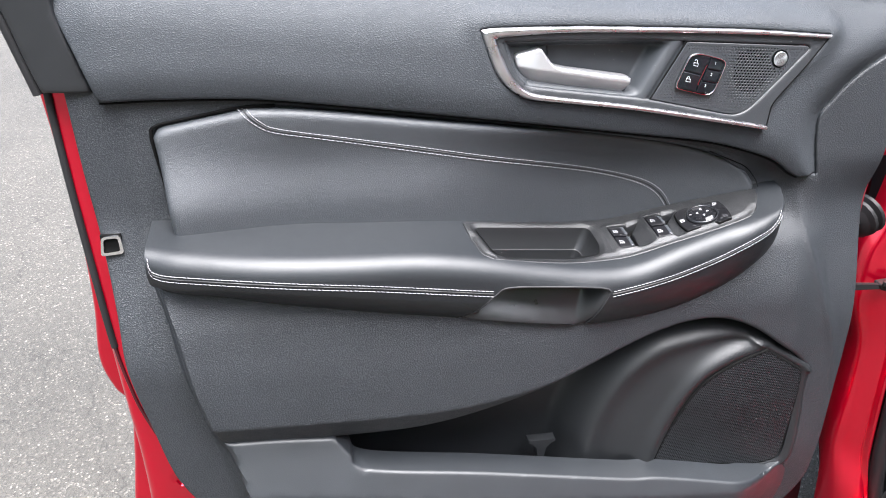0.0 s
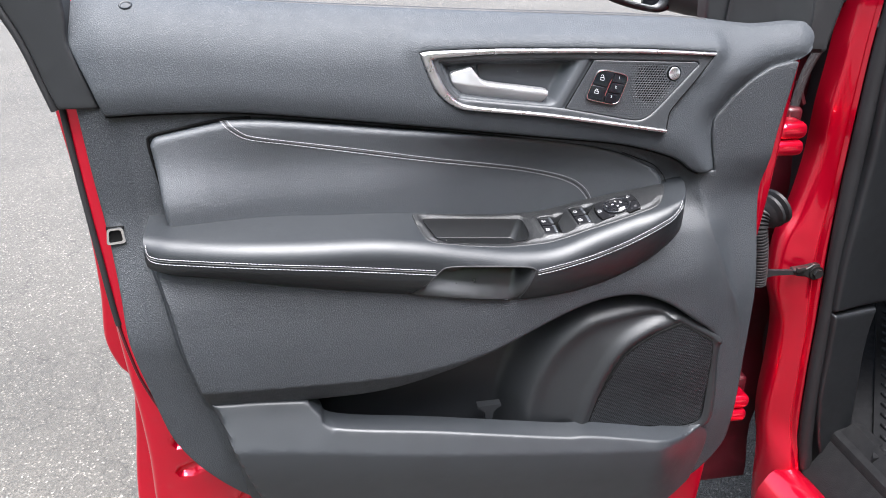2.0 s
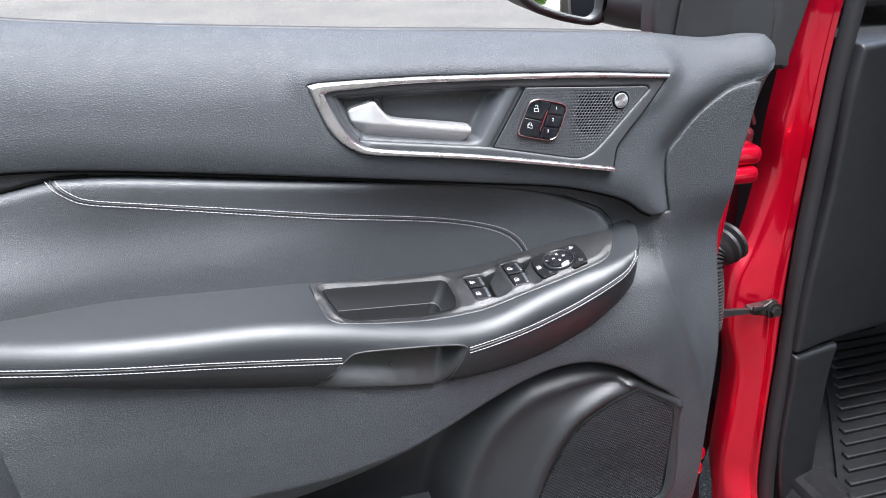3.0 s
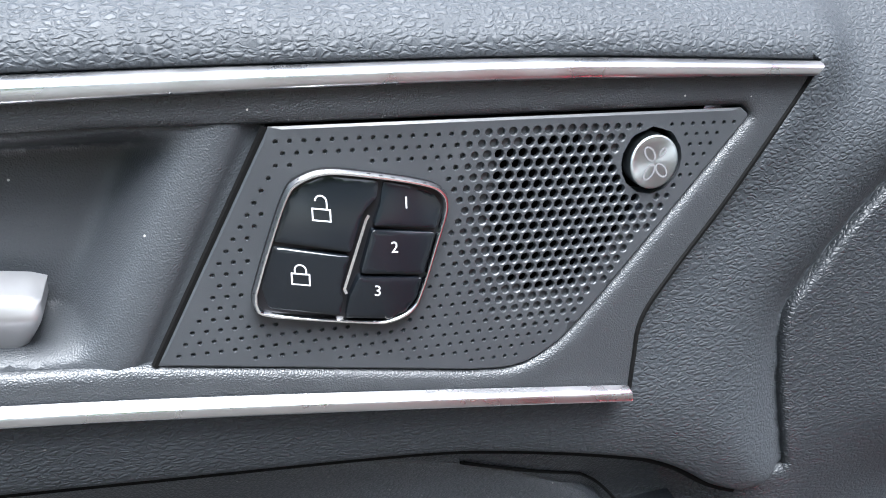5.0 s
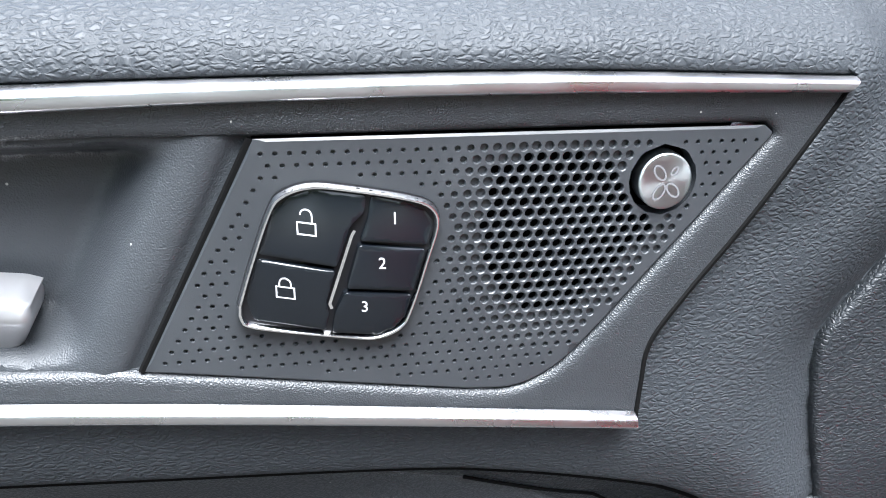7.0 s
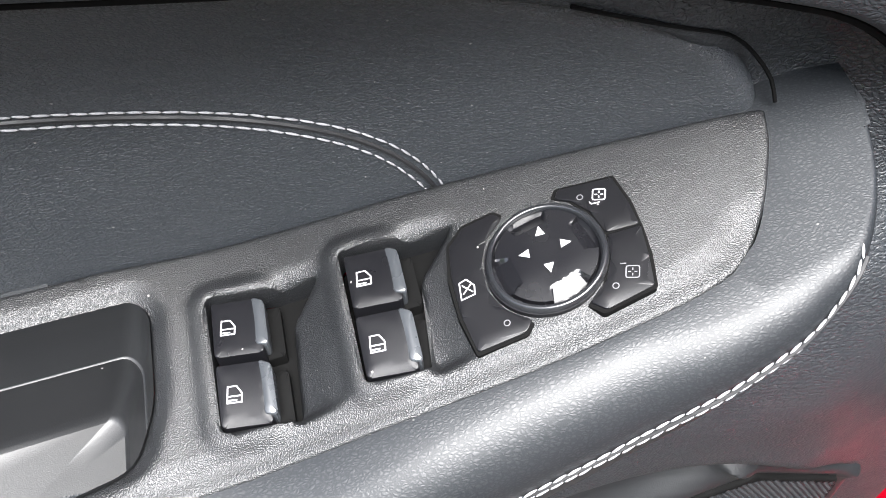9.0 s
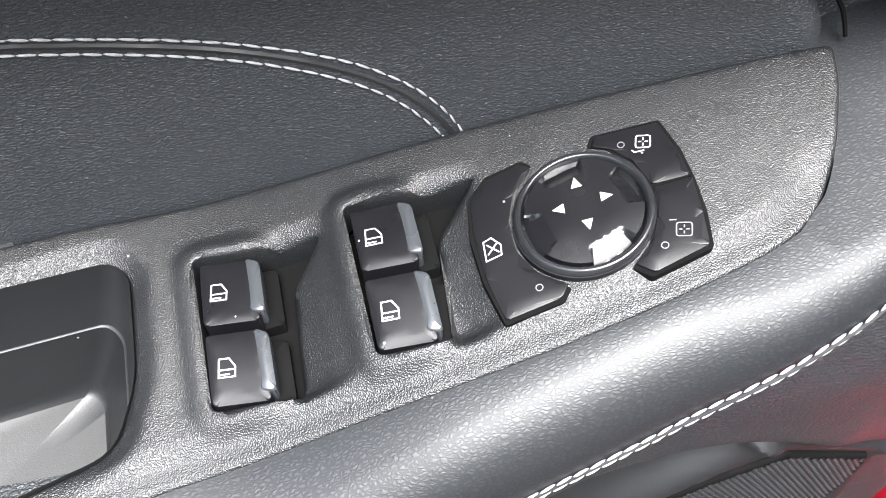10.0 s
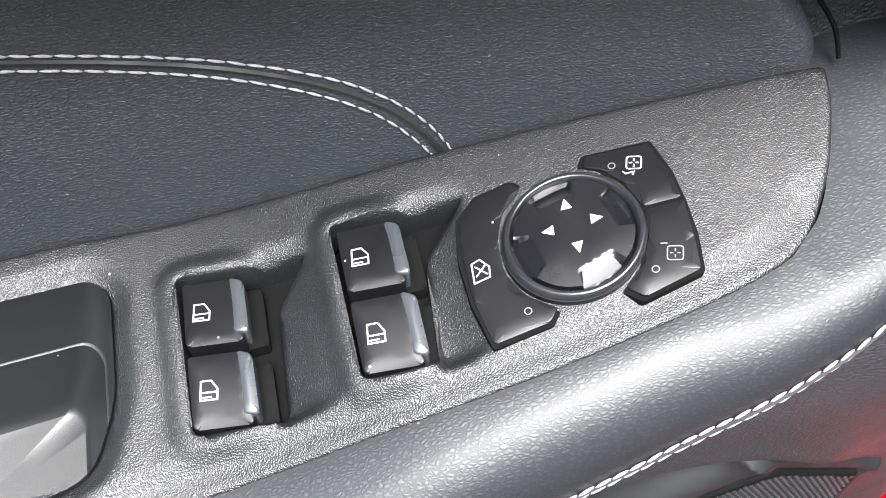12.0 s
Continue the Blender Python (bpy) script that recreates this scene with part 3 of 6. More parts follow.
SHELL = loop([(-0.368, 1.12), (-0.3580, 1.05), (-0.3540, 0.95), (-0.3480, 0.85), (-0.3440, 0.75), (-0.3400, 0.68), (-0.336, 0.62), (-0.335, 0.55), (-0.340, 0.45), (-0.345, 0.25)],
             [(-0.345, 0.25), (0.10, 0.24), (0.512, 0.245)],
             [(0.512, 0.245), (0.521, 0.462), (0.522, 0.551), (0.528, 0.633), (0.528, 0.692), (0.523, 0.839), (0.520, 0.947), (0.521, 1.002), (0.528, 1.07)],
             [(0.528, 1.07), (0.10, 1.07), (-0.368, 1.12)], step=0.008)
SKIN = loop([(-0.440, 1.20), (-0.420, 1.151), (-0.405, 1.123), (-0.387, 1.091), (-0.375, 0.985), (-0.369, 0.886), (-0.371, 0.788), (-0.379, 0.71), (-0.370, 0.663), (-0.357, 0.633), (-0.365, 0.554), (-0.384, 0.414), (-0.390, 0.23)],
            [(-0.390, 0.23), (0.54, 0.22)], [(0.54, 0.22), (0.560, 0.70), (0.575, 1.10)], [(0.575, 1.085), (0.10, 1.095), (-0.25, 1.130), (-0.440, 1.20)], step=0.008)


# ---- the door: metal ----
door = thing("driver_door", (0.1, 0.05, 0.33), "open red car door seen from inside, black trim panel, window lowered", "car door")


def y_shell(x, z):
    y = 0.040 + 0.010 * smooth(0.60, 0.42, z)
    for cx, cz, ang, ln, wd in ((-0.286, 0.590, 70, 0.016, 0.008), (-0.270, 0.529, 22, 0.024, 0.009), (-0.205, 0.462, 50, 0.030, 0.010), (-0.02, 0.40, 10, 0.05, 0.010), (0.12, 0.385, 5, 0.05, 0.010), (0.30, 0.385, 95, 0.03, 0.010), (0.40, 0.390, 85, 0.03, 0.010)):
        c, s = math.cos(radians(ang)), math.sin(radians(ang))
        a, b = (x - cx) * c + (z - cz) * s, -(x - cx) * s + (z - cz) * c
        y = y + 0.010 * smooth(wd + 0.003, wd * 0.5, np.hypot(np.maximum(np.abs(a) - ln, 0), b))
    return y


part("inner_panel", sheet(SHELL, y_shell, edge=0.010, skirt=0.05, step=0.0055), RED, door, "glossy red painted inner door pressing")
part("outer_skin", sheet(SKIN, lambda x, z: 0.097 + 0.03 * smooth(0.9, 0.4, z), edge=0.006, skirt=0.02, step=0.02), RED, door, "red outer door skin edge")
seal_run = curve2([(-0.3540, 1.07), (-0.3510, 0.98), (-0.3460, 0.88), (-0.3400, 0.78), (-0.3320, 0.72), (-0.3220, 0.675), (-0.300, 0.618), (-0.262, 0.558), (-0.210, 0.502), (-0.15, 0.470), (0.0, 0.425), (0.2, 0.400), (0.40, 0.402), (0.47, 0.43)], 0.01)
part("weather_seal", tube([(x, 0.040, z) for x, z in seal_run[:34]], 0.0038), RUBBER, door, "dark grey rubber door seal")
lower_seal = [(x, 0.040 + 0.010 * float(smooth(0.60, 0.42, z)), z) for x, z in seal_run[33:]]
part("sealer_bead", tube(lower_seal, 0.0022, 6), SHADED_RED, door, "painted seam sealer bead")
SASH = loop([(-0.440, 1.30), (-0.395, 1.18), (-0.373, 1.128), (-0.360, 1.08), (-0.352, 1.0535)], [(-0.352, 1.0535), (-0.3085, 1.0535)],
            [(-0.3085, 1.0535), (-0.3225, 1.103), (-0.328, 1.128), (-0.326, 1.17), (-0.34, 1.30)], [(-0.34, 1.30), (-0.44, 1.30)])
part("window_sash", sheet(SASH, lambda x, z: 0.016 + 0.15 * np.clip(-0.33 - x, 0, 1), edge=0.003, skirt=0.03), SMOOTHP, door, "dark grey plastic window sash cover")
part("sash_edge", tube([(x - 0.003, 0.030, z) for x, z in curve2([(-0.442, 1.30), (-0.397, 1.18), (-0.375, 1.128), (-0.362, 1.08), (-0.3545, 1.05)])], 0.005), RUBBER, door)
latch = part("latch_frame", sheet(filleted([(-0.3265, 0.8935), (-0.3045, 0.8955), (-0.3060, 0.9150), (-0.3235, 0.9140)], 0.004), lambda x, z: 0.010, holes=[filleted([(-0.3235, 0.8965), (-0.3075, 0.8985), (-0.3085, 0.9125), (-0.3215, 0.9115)], 0.003)[::-1]], step=0.003, hole_skirt=0.004, skirt=0.01), CHROME, door, "bright latch opening rim")
# Flat black plate: the opening's dark depth is put into its colour.
part("latch_dark", block((-0.3250, 0.0125, 0.894), (-0.3055, 0.0160, 0.915), 0.0005), VOID, latch)

# ---- the door: trim ----
crease_pts = [(x + k, z) for k in (-0.012, -0.008, -0.004, 0.0, 0.003) for z, x in curve2(list(CREASE), 0.004)] + [(x, float(along(x, *HEM)) - 0.002 + k) for x in np.arange(-0.24, 0.26, 0.005) for k in (0.003, 0.0, -0.003, -0.012, -0.024)]
fold_pts = [(float(along(z, *FOLD)) + k, z) for z in np.arange(0.66, 0.95, 0.004) for k in (-0.008, -0.005, -0.0025, 0, 0.0025, 0.005, 0.008)]
lower = part("lower_trim", sheet(TRIM, y_lower, holes=[POCKET, BEHIND], edge=0.0022, skirt=0.025, hole_edge=0.004, hole_skirt=0.03, step=0.006, extra=crease_pts + fold_pts), HIDE_LOW, door, "black grained lower trim panel")
band_pts = [(x, float(along(x, (-0.30, 0.640), (-0.2112, 0.634), (0.0555, 0.594), (0.2119, 0.575), (0.3768, 0.559), (0.47, 0.556))) + k) for x in np.arange(-0.22, 0.46, 0.005) for k in (-0.006, -0.002, 0.002)]
part("pocket_lip", sheet(LIP, y_lip, edge=0.003, skirt=0.03, step=0.006, extra=band_pts), LIPP, door, "black moulded front lip of the map pocket")


BULGE = loop([(0.1865, 0.560), (0.1875, 0.5815), (0.1920, 0.6260), (0.2045, 0.6690), (0.2275, 0.7110), (0.2640, 0.7410), (0.2984, 0.7510), (0.3368, 0.7572), (0.3648, 0.7555), (0.3800, 0.7478), (0.3990, 0.7370), (0.4400, 0.7120), (0.4600, 0.70)], [(0.4600, 0.70), (0.47, 0.54), (0.1865, 0.560)])


def y_pocket(x, z):
    """Speaker bulge: a crest along the grille, a shallow hollow, an outer crest, then the deep pocket."""
    q = np.stack([np.asarray(x), np.asarray(z)], 1)
    d = np.maximum(-inside(q, GRILLE), 0)
    e = inside(q, BULGE)
    share = d / np.maximum(d + np.maximum(e, 0), 1e-6)
    on = -0.0245 - 0.0055 * np.exp(-((d - 0.011) / 0.008) ** 2) + (0.010 * smooth(0.10, 0.80, share) - 0.002 * smooth(0.78, 1.0, share)) * smooth(0.004, 0.022, d + np.maximum(e, 0))
    off = 0.050 * smooth(-0.001, 0.042, -e)
    return on + off * smooth(0.0, 0.006, d)


part("map_pocket", sheet(loop([(-0.225, 0.70), (-0.10, 0.705), (0.06, 0.720), (0.20, 0.785), (0.30, 0.814), (0.40, 0.775), (0.465, 0.72), (0.468, 0.54), (0.40, 0.50), (0.0, 0.545), (-0.15, 0.58), (-0.225, 0.62), (-0.225, 0.70)]), y_pocket, holes=[GRILLE], step=0.0045, hole_skirt=0.006, extra=[q for k in (-0.003, 0.0, 0.003, 0.006) for q in (np.array(BULGE) + np.array([k, -k])).tolist()]), SMOOTHP, door, "black map pocket with speaker bulge")
part("pocket_floor", loft([[(x, y, float(along(x, (-0.225, 0.585), (0.06, 0.548), (0.47, 0.505))) + 0.01 * abs(y / 0.05)) for y in (-0.062, -0.03, 0.0, 0.045)] for x in np.arange(-0.185, 0.361, 0.03)]), SMOOTHP, door)


def grille_mesh(pitch=0.0028, hole=0.00102):
    """Hexagonal cells, each with a round opening, over the grille's outline."""
    cx, cz = np.meshgrid(np.arange(0.262, 0.455, pitch), np.arange(0.552, 0.752, pitch * 0.866))
    cx = cx + (np.arange(cx.shape[0]) % 2)[:, None] * pitch / 2
    c = np.stack([cx.ravel(), cz.ravel()], 1)
    c = c[inside(c, GRILLE) > 0.0024]
    a = np.radians(np.arange(6) * 60 + 30)
    rings = [np.stack([np.cos(a), np.sin(a)], 1) * r for r in (pitch / 1.732, hole * 1.10, hole)]
    pts = np.concatenate([c[:, None] + r[None] for r in rings], 1)
    y = -0.0240 - 0.004 * smooth(0.58, 0.68, pts[..., 1])
    y[:, 12:] += 0.0006
    v = np.stack([pts[..., 0], y, pts[..., 1]], 2).reshape(-1, 3)
    one_cell = [(k + i, k + (i + 1) % 6, k + 6 + (i + 1) % 6, k + 6 + i) for k in (0, 6) for i in range(6)]
    f = (np.array(one_cell)[None] + 18 * np.arange(len(c))[:, None, None]).reshape(-1, 4)
    me = bpy.data.meshes.new("mesh")
    me.from_pydata(v.tolist(), [], f.tolist())
    bm = bmesh.new()
    bm.from_mesh(me)
    return bm


grille = part("speaker_grille", sheet(GRILLE, lambda x, z: -0.0222 - 0.004 * smooth(0.58, 0.68, z) - 0.0016 * smooth(0.0045, 0.0030, inside(np.stack([x, z], 1), GRILLE)), step=0.006, edge=0.002, skirt=0.004, extra=[q for k in (0.0028, 0.0036, 0.0044) for q in inset(GRILLE, k)]), VOID, door, "black fine-mesh speaker grille")
part("mesh", grille_mesh(), MESH, grille, "fine black metal mesh", kind="stuff")
part("pocket_clip", loft([[(0.134 + a * w, y, z) for a, y in ((-1, -0.008), (1, -0.008), (1, 0.004), (-1, 0.004))] for z, w in ((0.622, 0.0165), (0.6195, 0.0165), (0.617, 0.0120), (0.610, 0.0060), (0.60, 0.0045), (0.585, 0.004), (0.55, 0.004))], True, True), SMOOTHP, door)
top_extra = [(x, float(along(x, *TOP)) - 0.060 * (1 - math.sin(a))) for x in np.arange(-0.33, 0.54, 0.006) for a in np.linspace(0.2, 1.5, 10)]
upper = part("upper_trim", sheet(UPPER, y_upper, holes=[BEZEL], edge=0.0026, skirt=0.014, hole_edge=0.002, hole_skirt=0.01, step=0.006, extra=top_extra), HIDE, door, "black soft grained upper trim roll")
insert = part("insert_pad", sheet(INSERT, lambda x, z: y_insert(x, z) - 0.006, edge=0.007, skirt=0.02, step=0.006), PAD, door, "smooth black leather door insert pad")
ledge = [(x, float(y_upper(np.array([x]), np.array([float(along(x, *TOP)) - 0.0003]))[0]) + 0.0075, float(along(x, *TOP)) - 0.0020) for x in np.arange(-0.32, 0.41, 0.01)]
# Black tube under the upper roll's edge: the fold's shade drawn as a line.
part("fold_shade", tube([(x, float(y_upper(np.array([x]), np.array([z + 0.001]))[0]) + 0.0042, z - 0.0012) for x, z in curve2(UPPER_LOW, 0.006)], 0.0014, 6), VOID, door)
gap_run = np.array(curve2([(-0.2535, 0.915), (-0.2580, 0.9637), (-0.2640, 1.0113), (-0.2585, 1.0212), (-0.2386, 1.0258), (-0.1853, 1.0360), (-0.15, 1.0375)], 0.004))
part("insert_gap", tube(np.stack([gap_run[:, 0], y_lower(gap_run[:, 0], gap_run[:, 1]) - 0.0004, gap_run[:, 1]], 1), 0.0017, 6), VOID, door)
end_run = np.array(curve2([(0.2966, 0.9732, 0.0205), (0.3300, 0.9590, 0.0205), (0.3450, 0.9510, 0.0205), (0.3533, 0.9431, 0.0205), (0.3585, 0.9360, 0.0180), (0.3600, 0.9300, 0.0150)], 0.004))
part("insert_gap", tube(np.stack([end_run[:, 0], np.minimum(y_lower(end_run[:, 0], end_run[:, 1]) - 0.0002, end_run[:, 2]), end_run[:, 1]], 1), 0.0006, 6), VOID, door)
part("belt_seal", tube(ledge, 0.004), RUBBER, door, "black window belt seal")

part("lock_knob_hole", loft([[(-0.2690 + r * math.cos(q), float(y_upper(np.array([-0.269]), np.array([1.1585]))[0]) - h + 0.75 * r * math.sin(q), 1.1585 + 0.5 * r * math.sin(q) + 0.6 * h) for q in np.linspace(0, 2 * math.pi, 20, endpoint=False)] for r, h in ((0.0072, 0.000), (0.0062, 0.0012), (0.0050, 0.0008), (0.0042, -0.002))], True, True), SMOOTHP, upper, "small dark lock knob opening")

# the armrest, lofted along the door
YF = ((-0.275, -0.046), (-0.262, -0.052), (-0.22, -0.062), (0.0, -0.070), (0.10, -0.071), (0.20, -0.068), (0.27, -0.0575), (0.30, -0.0535), (0.33, -0.0500), (0.350, -0.0435), (0.366, -0.031), (0.377, -0.011), (0.3835, 0.010))
ZB = ((-0.275, 0.876), (-0.2688, 0.8740), (-0.2113, 0.8640), (-0.1523, 0.8538), (-0.0916, 0.8448), (-0.0291, 0.8360), (0.0198, 0.8297), (0.1537, 0.8111), (0.1869, 0.8104), (0.2466, 0.8150), (0.2925, 0.8262), (0.3394, 0.8460), (0.3754, 0.8740), (0.3835, 0.885))
SEAM = ((-0.275, 0.904), (-0.2583, 0.8970), (-0.2042, 0.8945), (-0.1187, 0.8865), (-0.0296, 0.8745), (0.0419, 0.8655), (0.11, 0.8575), (0.1745, 0.8555), (0.2041, 0.8605), (0.247, 0.8690), (0.2906, 0.8815), (0.3256, 0.8970), (0.3495, 0.9075), (0.365, 0.9180), (0.3835, 0.924))


def arm_row(x):
    """One cut: a level top, a tight roll, an upright front and a lower face that slants back to the trim."""
    yf, zt, zb, zs = (float(along(x, *q)) for q in (YF, ZT, ZB, SEAM))
    yb = min(float(y_main(x, zb)), -0.004) if x < 0.36 else float(y_main(x, zb))
    front = zt + 0.097 * (yf + 0.018)
    r = min(0.021, max(0.006, front - zs - 0.0015))
    front = zt + 0.097 * (yf + r)
    pts = [(0.045, zt + 0.0045), (0.02, zt + 0.002), (0.0, zt), (0.5 * (yf + r), zt + 0.097 * 0.5 * (yf + r))]
    for a in np.linspace(0, 90, 8):
        pts.append((yf + r - r * math.sin(radians(a)), front - r + r * math.cos(radians(a))))
    z0 = min(front - r, zs + 0.05)
    for t in (0.5, 1.0):
        pts.append((yf + 0.0010 * t, z0 + (zs - 0.006 - z0) * t))
    for t in (0.12, 0.3, 0.55, 0.8, 1.0):
        bow = 0.004 * math.sin(math.pi * t)
        pts.append((yf + 0.0010 + (yb - 0.001 - yf - 0.0010) * t - bow, zs - 0.006 + (zb - zs + 0.006) * t))
    pts += [(yb + 0.012, zb - 0.004), (max(yb + 0.03, 0.03), zb - 0.005)]
    return [(x, max(y, yf) if i > 3 else max(y, yf + 0.002), z) for i, (y, z) in enumerate(pts)]


PLATE = loop([(0.030, 0.008), (0.033, -0.02), (0.0385, -0.047), (0.050, -0.0565)], [(0.050, -0.0565), (0.11, -0.0505), (0.17, -0.0410), (0.202, -0.0383), (0.2253, -0.0374), (0.2516, -0.0367), (0.2775, -0.0355), (0.3036, -0.0331), (0.3229, -0.0303), (0.3346, -0.0258), (0.3442, -0.0150), (0.354, 0.0035), (0.3580, 0.0155)],
             [(0.3580, 0.0155), (0.3483, 0.0178), (0.3229, 0.0218), (0.2959, 0.0255), (0.2674, 0.0289), (0.2375, 0.0317), (0.2074, 0.0350), (0.1787, 0.0360), (0.153, 0.0345), (0.10, 0.0250), (0.030, 0.008)], step=0.0022)
PULL = loop([(0.0205, 0.8322), (0.0355, 0.8500), (0.0515, 0.8680), (0.0643, 0.8745), (0.110, 0.8715), (0.1593, 0.8660), (0.1690, 0.8610)], [(0.1690, 0.8610), (0.1542, 0.8138)], [(0.1542, 0.8138), (0.0205, 0.8322)])
arm = loft([arm_row(x) for x in np.concatenate([[-0.275, -0.2745, -0.273, -0.270, -0.266], np.arange(-0.26, 0.33, 0.004), np.arange(0.33, 0.3835, 0.002)])])
mids = [f.calc_center_median() for f in arm.faces]
high = np.array([m.z for m in mids]) > np.array([float(z_plate(m.x, m.y)) - 0.012 for m in mids])
on_top = (inside([(m.x, m.y) for m in mids], PLATE) > 0.0005) & high
in_front = (inside([(m.x, m.z) for m in mids], PULL) > 0) & (np.array([m.y for m in mids]) < -0.03)
old = set()
for f, g, h in zip(arm.faces, on_top, in_front):
    if g or h:
        old |= {(v, bool(h)) for v in f.verts}
bmesh.ops.delete(arm, geom=[f for f, g in zip(arm.faces[:], on_top | in_front) if g], context="FACES")
for v, front_side in old:
    if not v.is_valid:
        continue
    if front_side:
        v.co.x, v.co.z = nearest((v.co.x, v.co.z), PULL)
    else:
        v.co.x, v.co.y = nearest((v.co.x, v.co.y), PLATE)
        v.co.z = float(z_plate(v.co.x, v.co.y)) - 0.0005
end = [v for v in arm.verts if abs(v.co.x + 0.275) < 1e-6]
arm.faces.new(sorted(end, key=lambda v: v.index)) if len(end) > 2 else None
bmesh.ops.recalc_face_normals(arm, faces=arm.faces[:])
armrest = part("armrest", arm, LEATHER, door, "black leather-wrapped armrest", sharp=60)


def y_front(x, z):
    """Where the armrest's front lies."""
    x, z = np.atleast_1d(x), np.atleast_1d(z)
    out = []
    for a, b in zip(x, z):
        row = [(q[2], q[1]) for q in arm_row(float(a))[4:-1]][::-1]
        out.append(np.interp(b, [q[0] for q in row], [q[1] for q in row]))
    return np.array(out)


def y_cup(x, z):
    """A scooped floor that curves up into the back wall, a short upper lip and two slanting ends."""
    low = along(x, (0.0, 0.8335), (0.0205, 0.8322), (0.1542, 0.8138), (0.18, 0.8105))
    top = along(x, (0.0205, 0.8322), (0.0355, 0.8500), (0.0515, 0.8680), (0.0643, 0.8745), (0.110, 0.8715), (0.1593, 0.8660), (0.1690, 0.8610))
    left = along(z, (0.8138, 0.006), (0.8322, 0.0205), (0.8500, 0.0355), (0.8680, 0.0515), (0.8745, 0.0643))
    right = 0.1542 + 0.3136 * (z - 0.8138)
    h = np.clip((z - low - 0.001) / 0.018, 0, 1)
    floor = np.sin(0.5 * math.pi * h)
    ends = np.clip((x - left) / 0.012, 0, 1) * smooth(0.0, 0.018, right - x)
    outer, sill = y_front(x, z) + 0.0012, y_front(x, low + 0.001) - 0.001
    inner = sill + (y_main(x, z) - 0.004 - sill) * floor
    return outer + (inner - outer) * ends * smooth(0.0, 0.0035, top - z)


part("pull_cup", sheet(PULL, y_cup, step=0.0018, skirt=0.006), CUPP, door, "black plastic pull cup under the armrest")
for run in ([(0.0205, 0.8318), (0.0355, 0.8500), (0.0515, 0.8680), (0.0643, 0.8745), (0.110, 0.8715), (0.1593, 0.8660), (0.1690, 0.8610)], [(0.1690, 0.8610), (0.1545, 0.8150)]):
    edge_run = np.array(curve2(run, 0.004))
    part("cup_edge", tube(np.stack([edge_run[:, 0], y_front(edge_run[:, 0], edge_run[:, 1]) + 0.0003, edge_run[:, 1]], 1), 0.0011, 6), SEAMBLACK, door)

# stitches
one = bmesh.new()
bmesh.ops.create_uvsphere(one, u_segments=8, v_segments=6, radius=0.5)
for v in one.verts:
    v.co = Vector((v.co.x * 0.0045, v.co.y * 0.0008, v.co.z * 0.0007))
stitch_mesh = bpy.data.meshes.new("stitch")
one.to_mesh(stitch_mesh)
stitch_mesh.polygons.foreach_set("use_smooth", [True] * len(stitch_mesh.polygons))
stitch_mesh.materials.append(THREAD)


def sew(points, parent, pitch=0.0043, joined=False):
    """Thread along 3D points, one stitch after another, each a little skew."""
    p = np.array(points, float)
    run = np.r_[0, np.cumsum(np.linalg.norm(np.diff(p, axis=0), axis=1))]
    heap = bmesh.new() if joined else None
    for s in np.arange(pitch / 2, run[-1], pitch):
        a, b = (Vector([np.interp(s + k, run, p[:, i]) for i in range(3)]) for k in (-0.0015, 0.0015))
        m = Matrix.Translation((a + b) / 2) @ (b - a).to_track_quat("X", "Z").to_matrix().to_4x4() @ Matrix.Rotation(radians(random.uniform(4, 9)), 4, "Y") @ Matrix.Rotation(radians(random.uniform(3, 8)), 4, "Z")
        if joined:
            k = len(heap.verts)
            heap.from_mesh(stitch_mesh)
            heap.verts.ensure_lookup_table()
            for v in heap.verts[k:]:
                v.co = m @ v.co
        else:
            ob = new("stitch", stitch_mesh)
            ob.parent = parent
            ob.matrix_local = Matrix.Translation(-BASE[parent]) @ m
    if joined:
        part("stitching", heap, THREAD, parent, "white double stitching", kind="stuff")


def on_insert(run):
    x, z = np.array(curve2(run, 0.004)).T
    d = np.maximum(inside(np.stack([x, z], 1), INSERT), 0)
    e = np.clip(1 - d / 0.007, 0, 1)
    y = y_insert(x, z) - 0.0064 + 0.007 * (1 - np.sqrt(1 - e * e))
    return np.stack([x, y, z], 1)


for run in (STITCH_A, STITCH_B):
    sew(on_insert(run), insert)
seam = [(a[0] + b[0]) / 2 for a, b in zip(STITCH_A, STITCH_B)], [(a[1] + b[1]) / 2 for a, b in zip(STITCH_A, STITCH_B)]
part("seam", tube(on_insert(list(zip(*seam))) + np.array([0, 0.0004, 0]), 0.0008, 6), SEAMBLACK, insert)
ARM_L = [(-0.2726, 0.9130), (-0.2712, 0.9040), (-0.2640, 0.8997), (-0.2319, 0.8982), (-0.1754, 0.8950), (-0.0892, 0.8860), (-0.0172, 0.8764), (0.0475, 0.8685)]
ARM_R = [(0.1712, 0.8583), (0.2041, 0.8632), (0.247, 0.8705), (0.2906, 0.8828), (0.3256, 0.8975), (0.3495, 0.9080), (0.3630, 0.9205)]


def on_arm(run, dz):
    x, z = np.array(curve2(run, 0.004)).T
    return np.stack([x, y_front(x, z + dz) - 0.0006, z + dz], 1)


for run, whole in ((ARM_L, True), (ARM_R, False)):
    for dz in (0.0030, -0.0030):
        sew(on_arm(run, dz), armrest, joined=whole)
    part("seam", tube(on_arm(run, 0.0) + np.array([0, 0.0004, 0]), 0.0008, 6), SEAMBLACK, armrest)

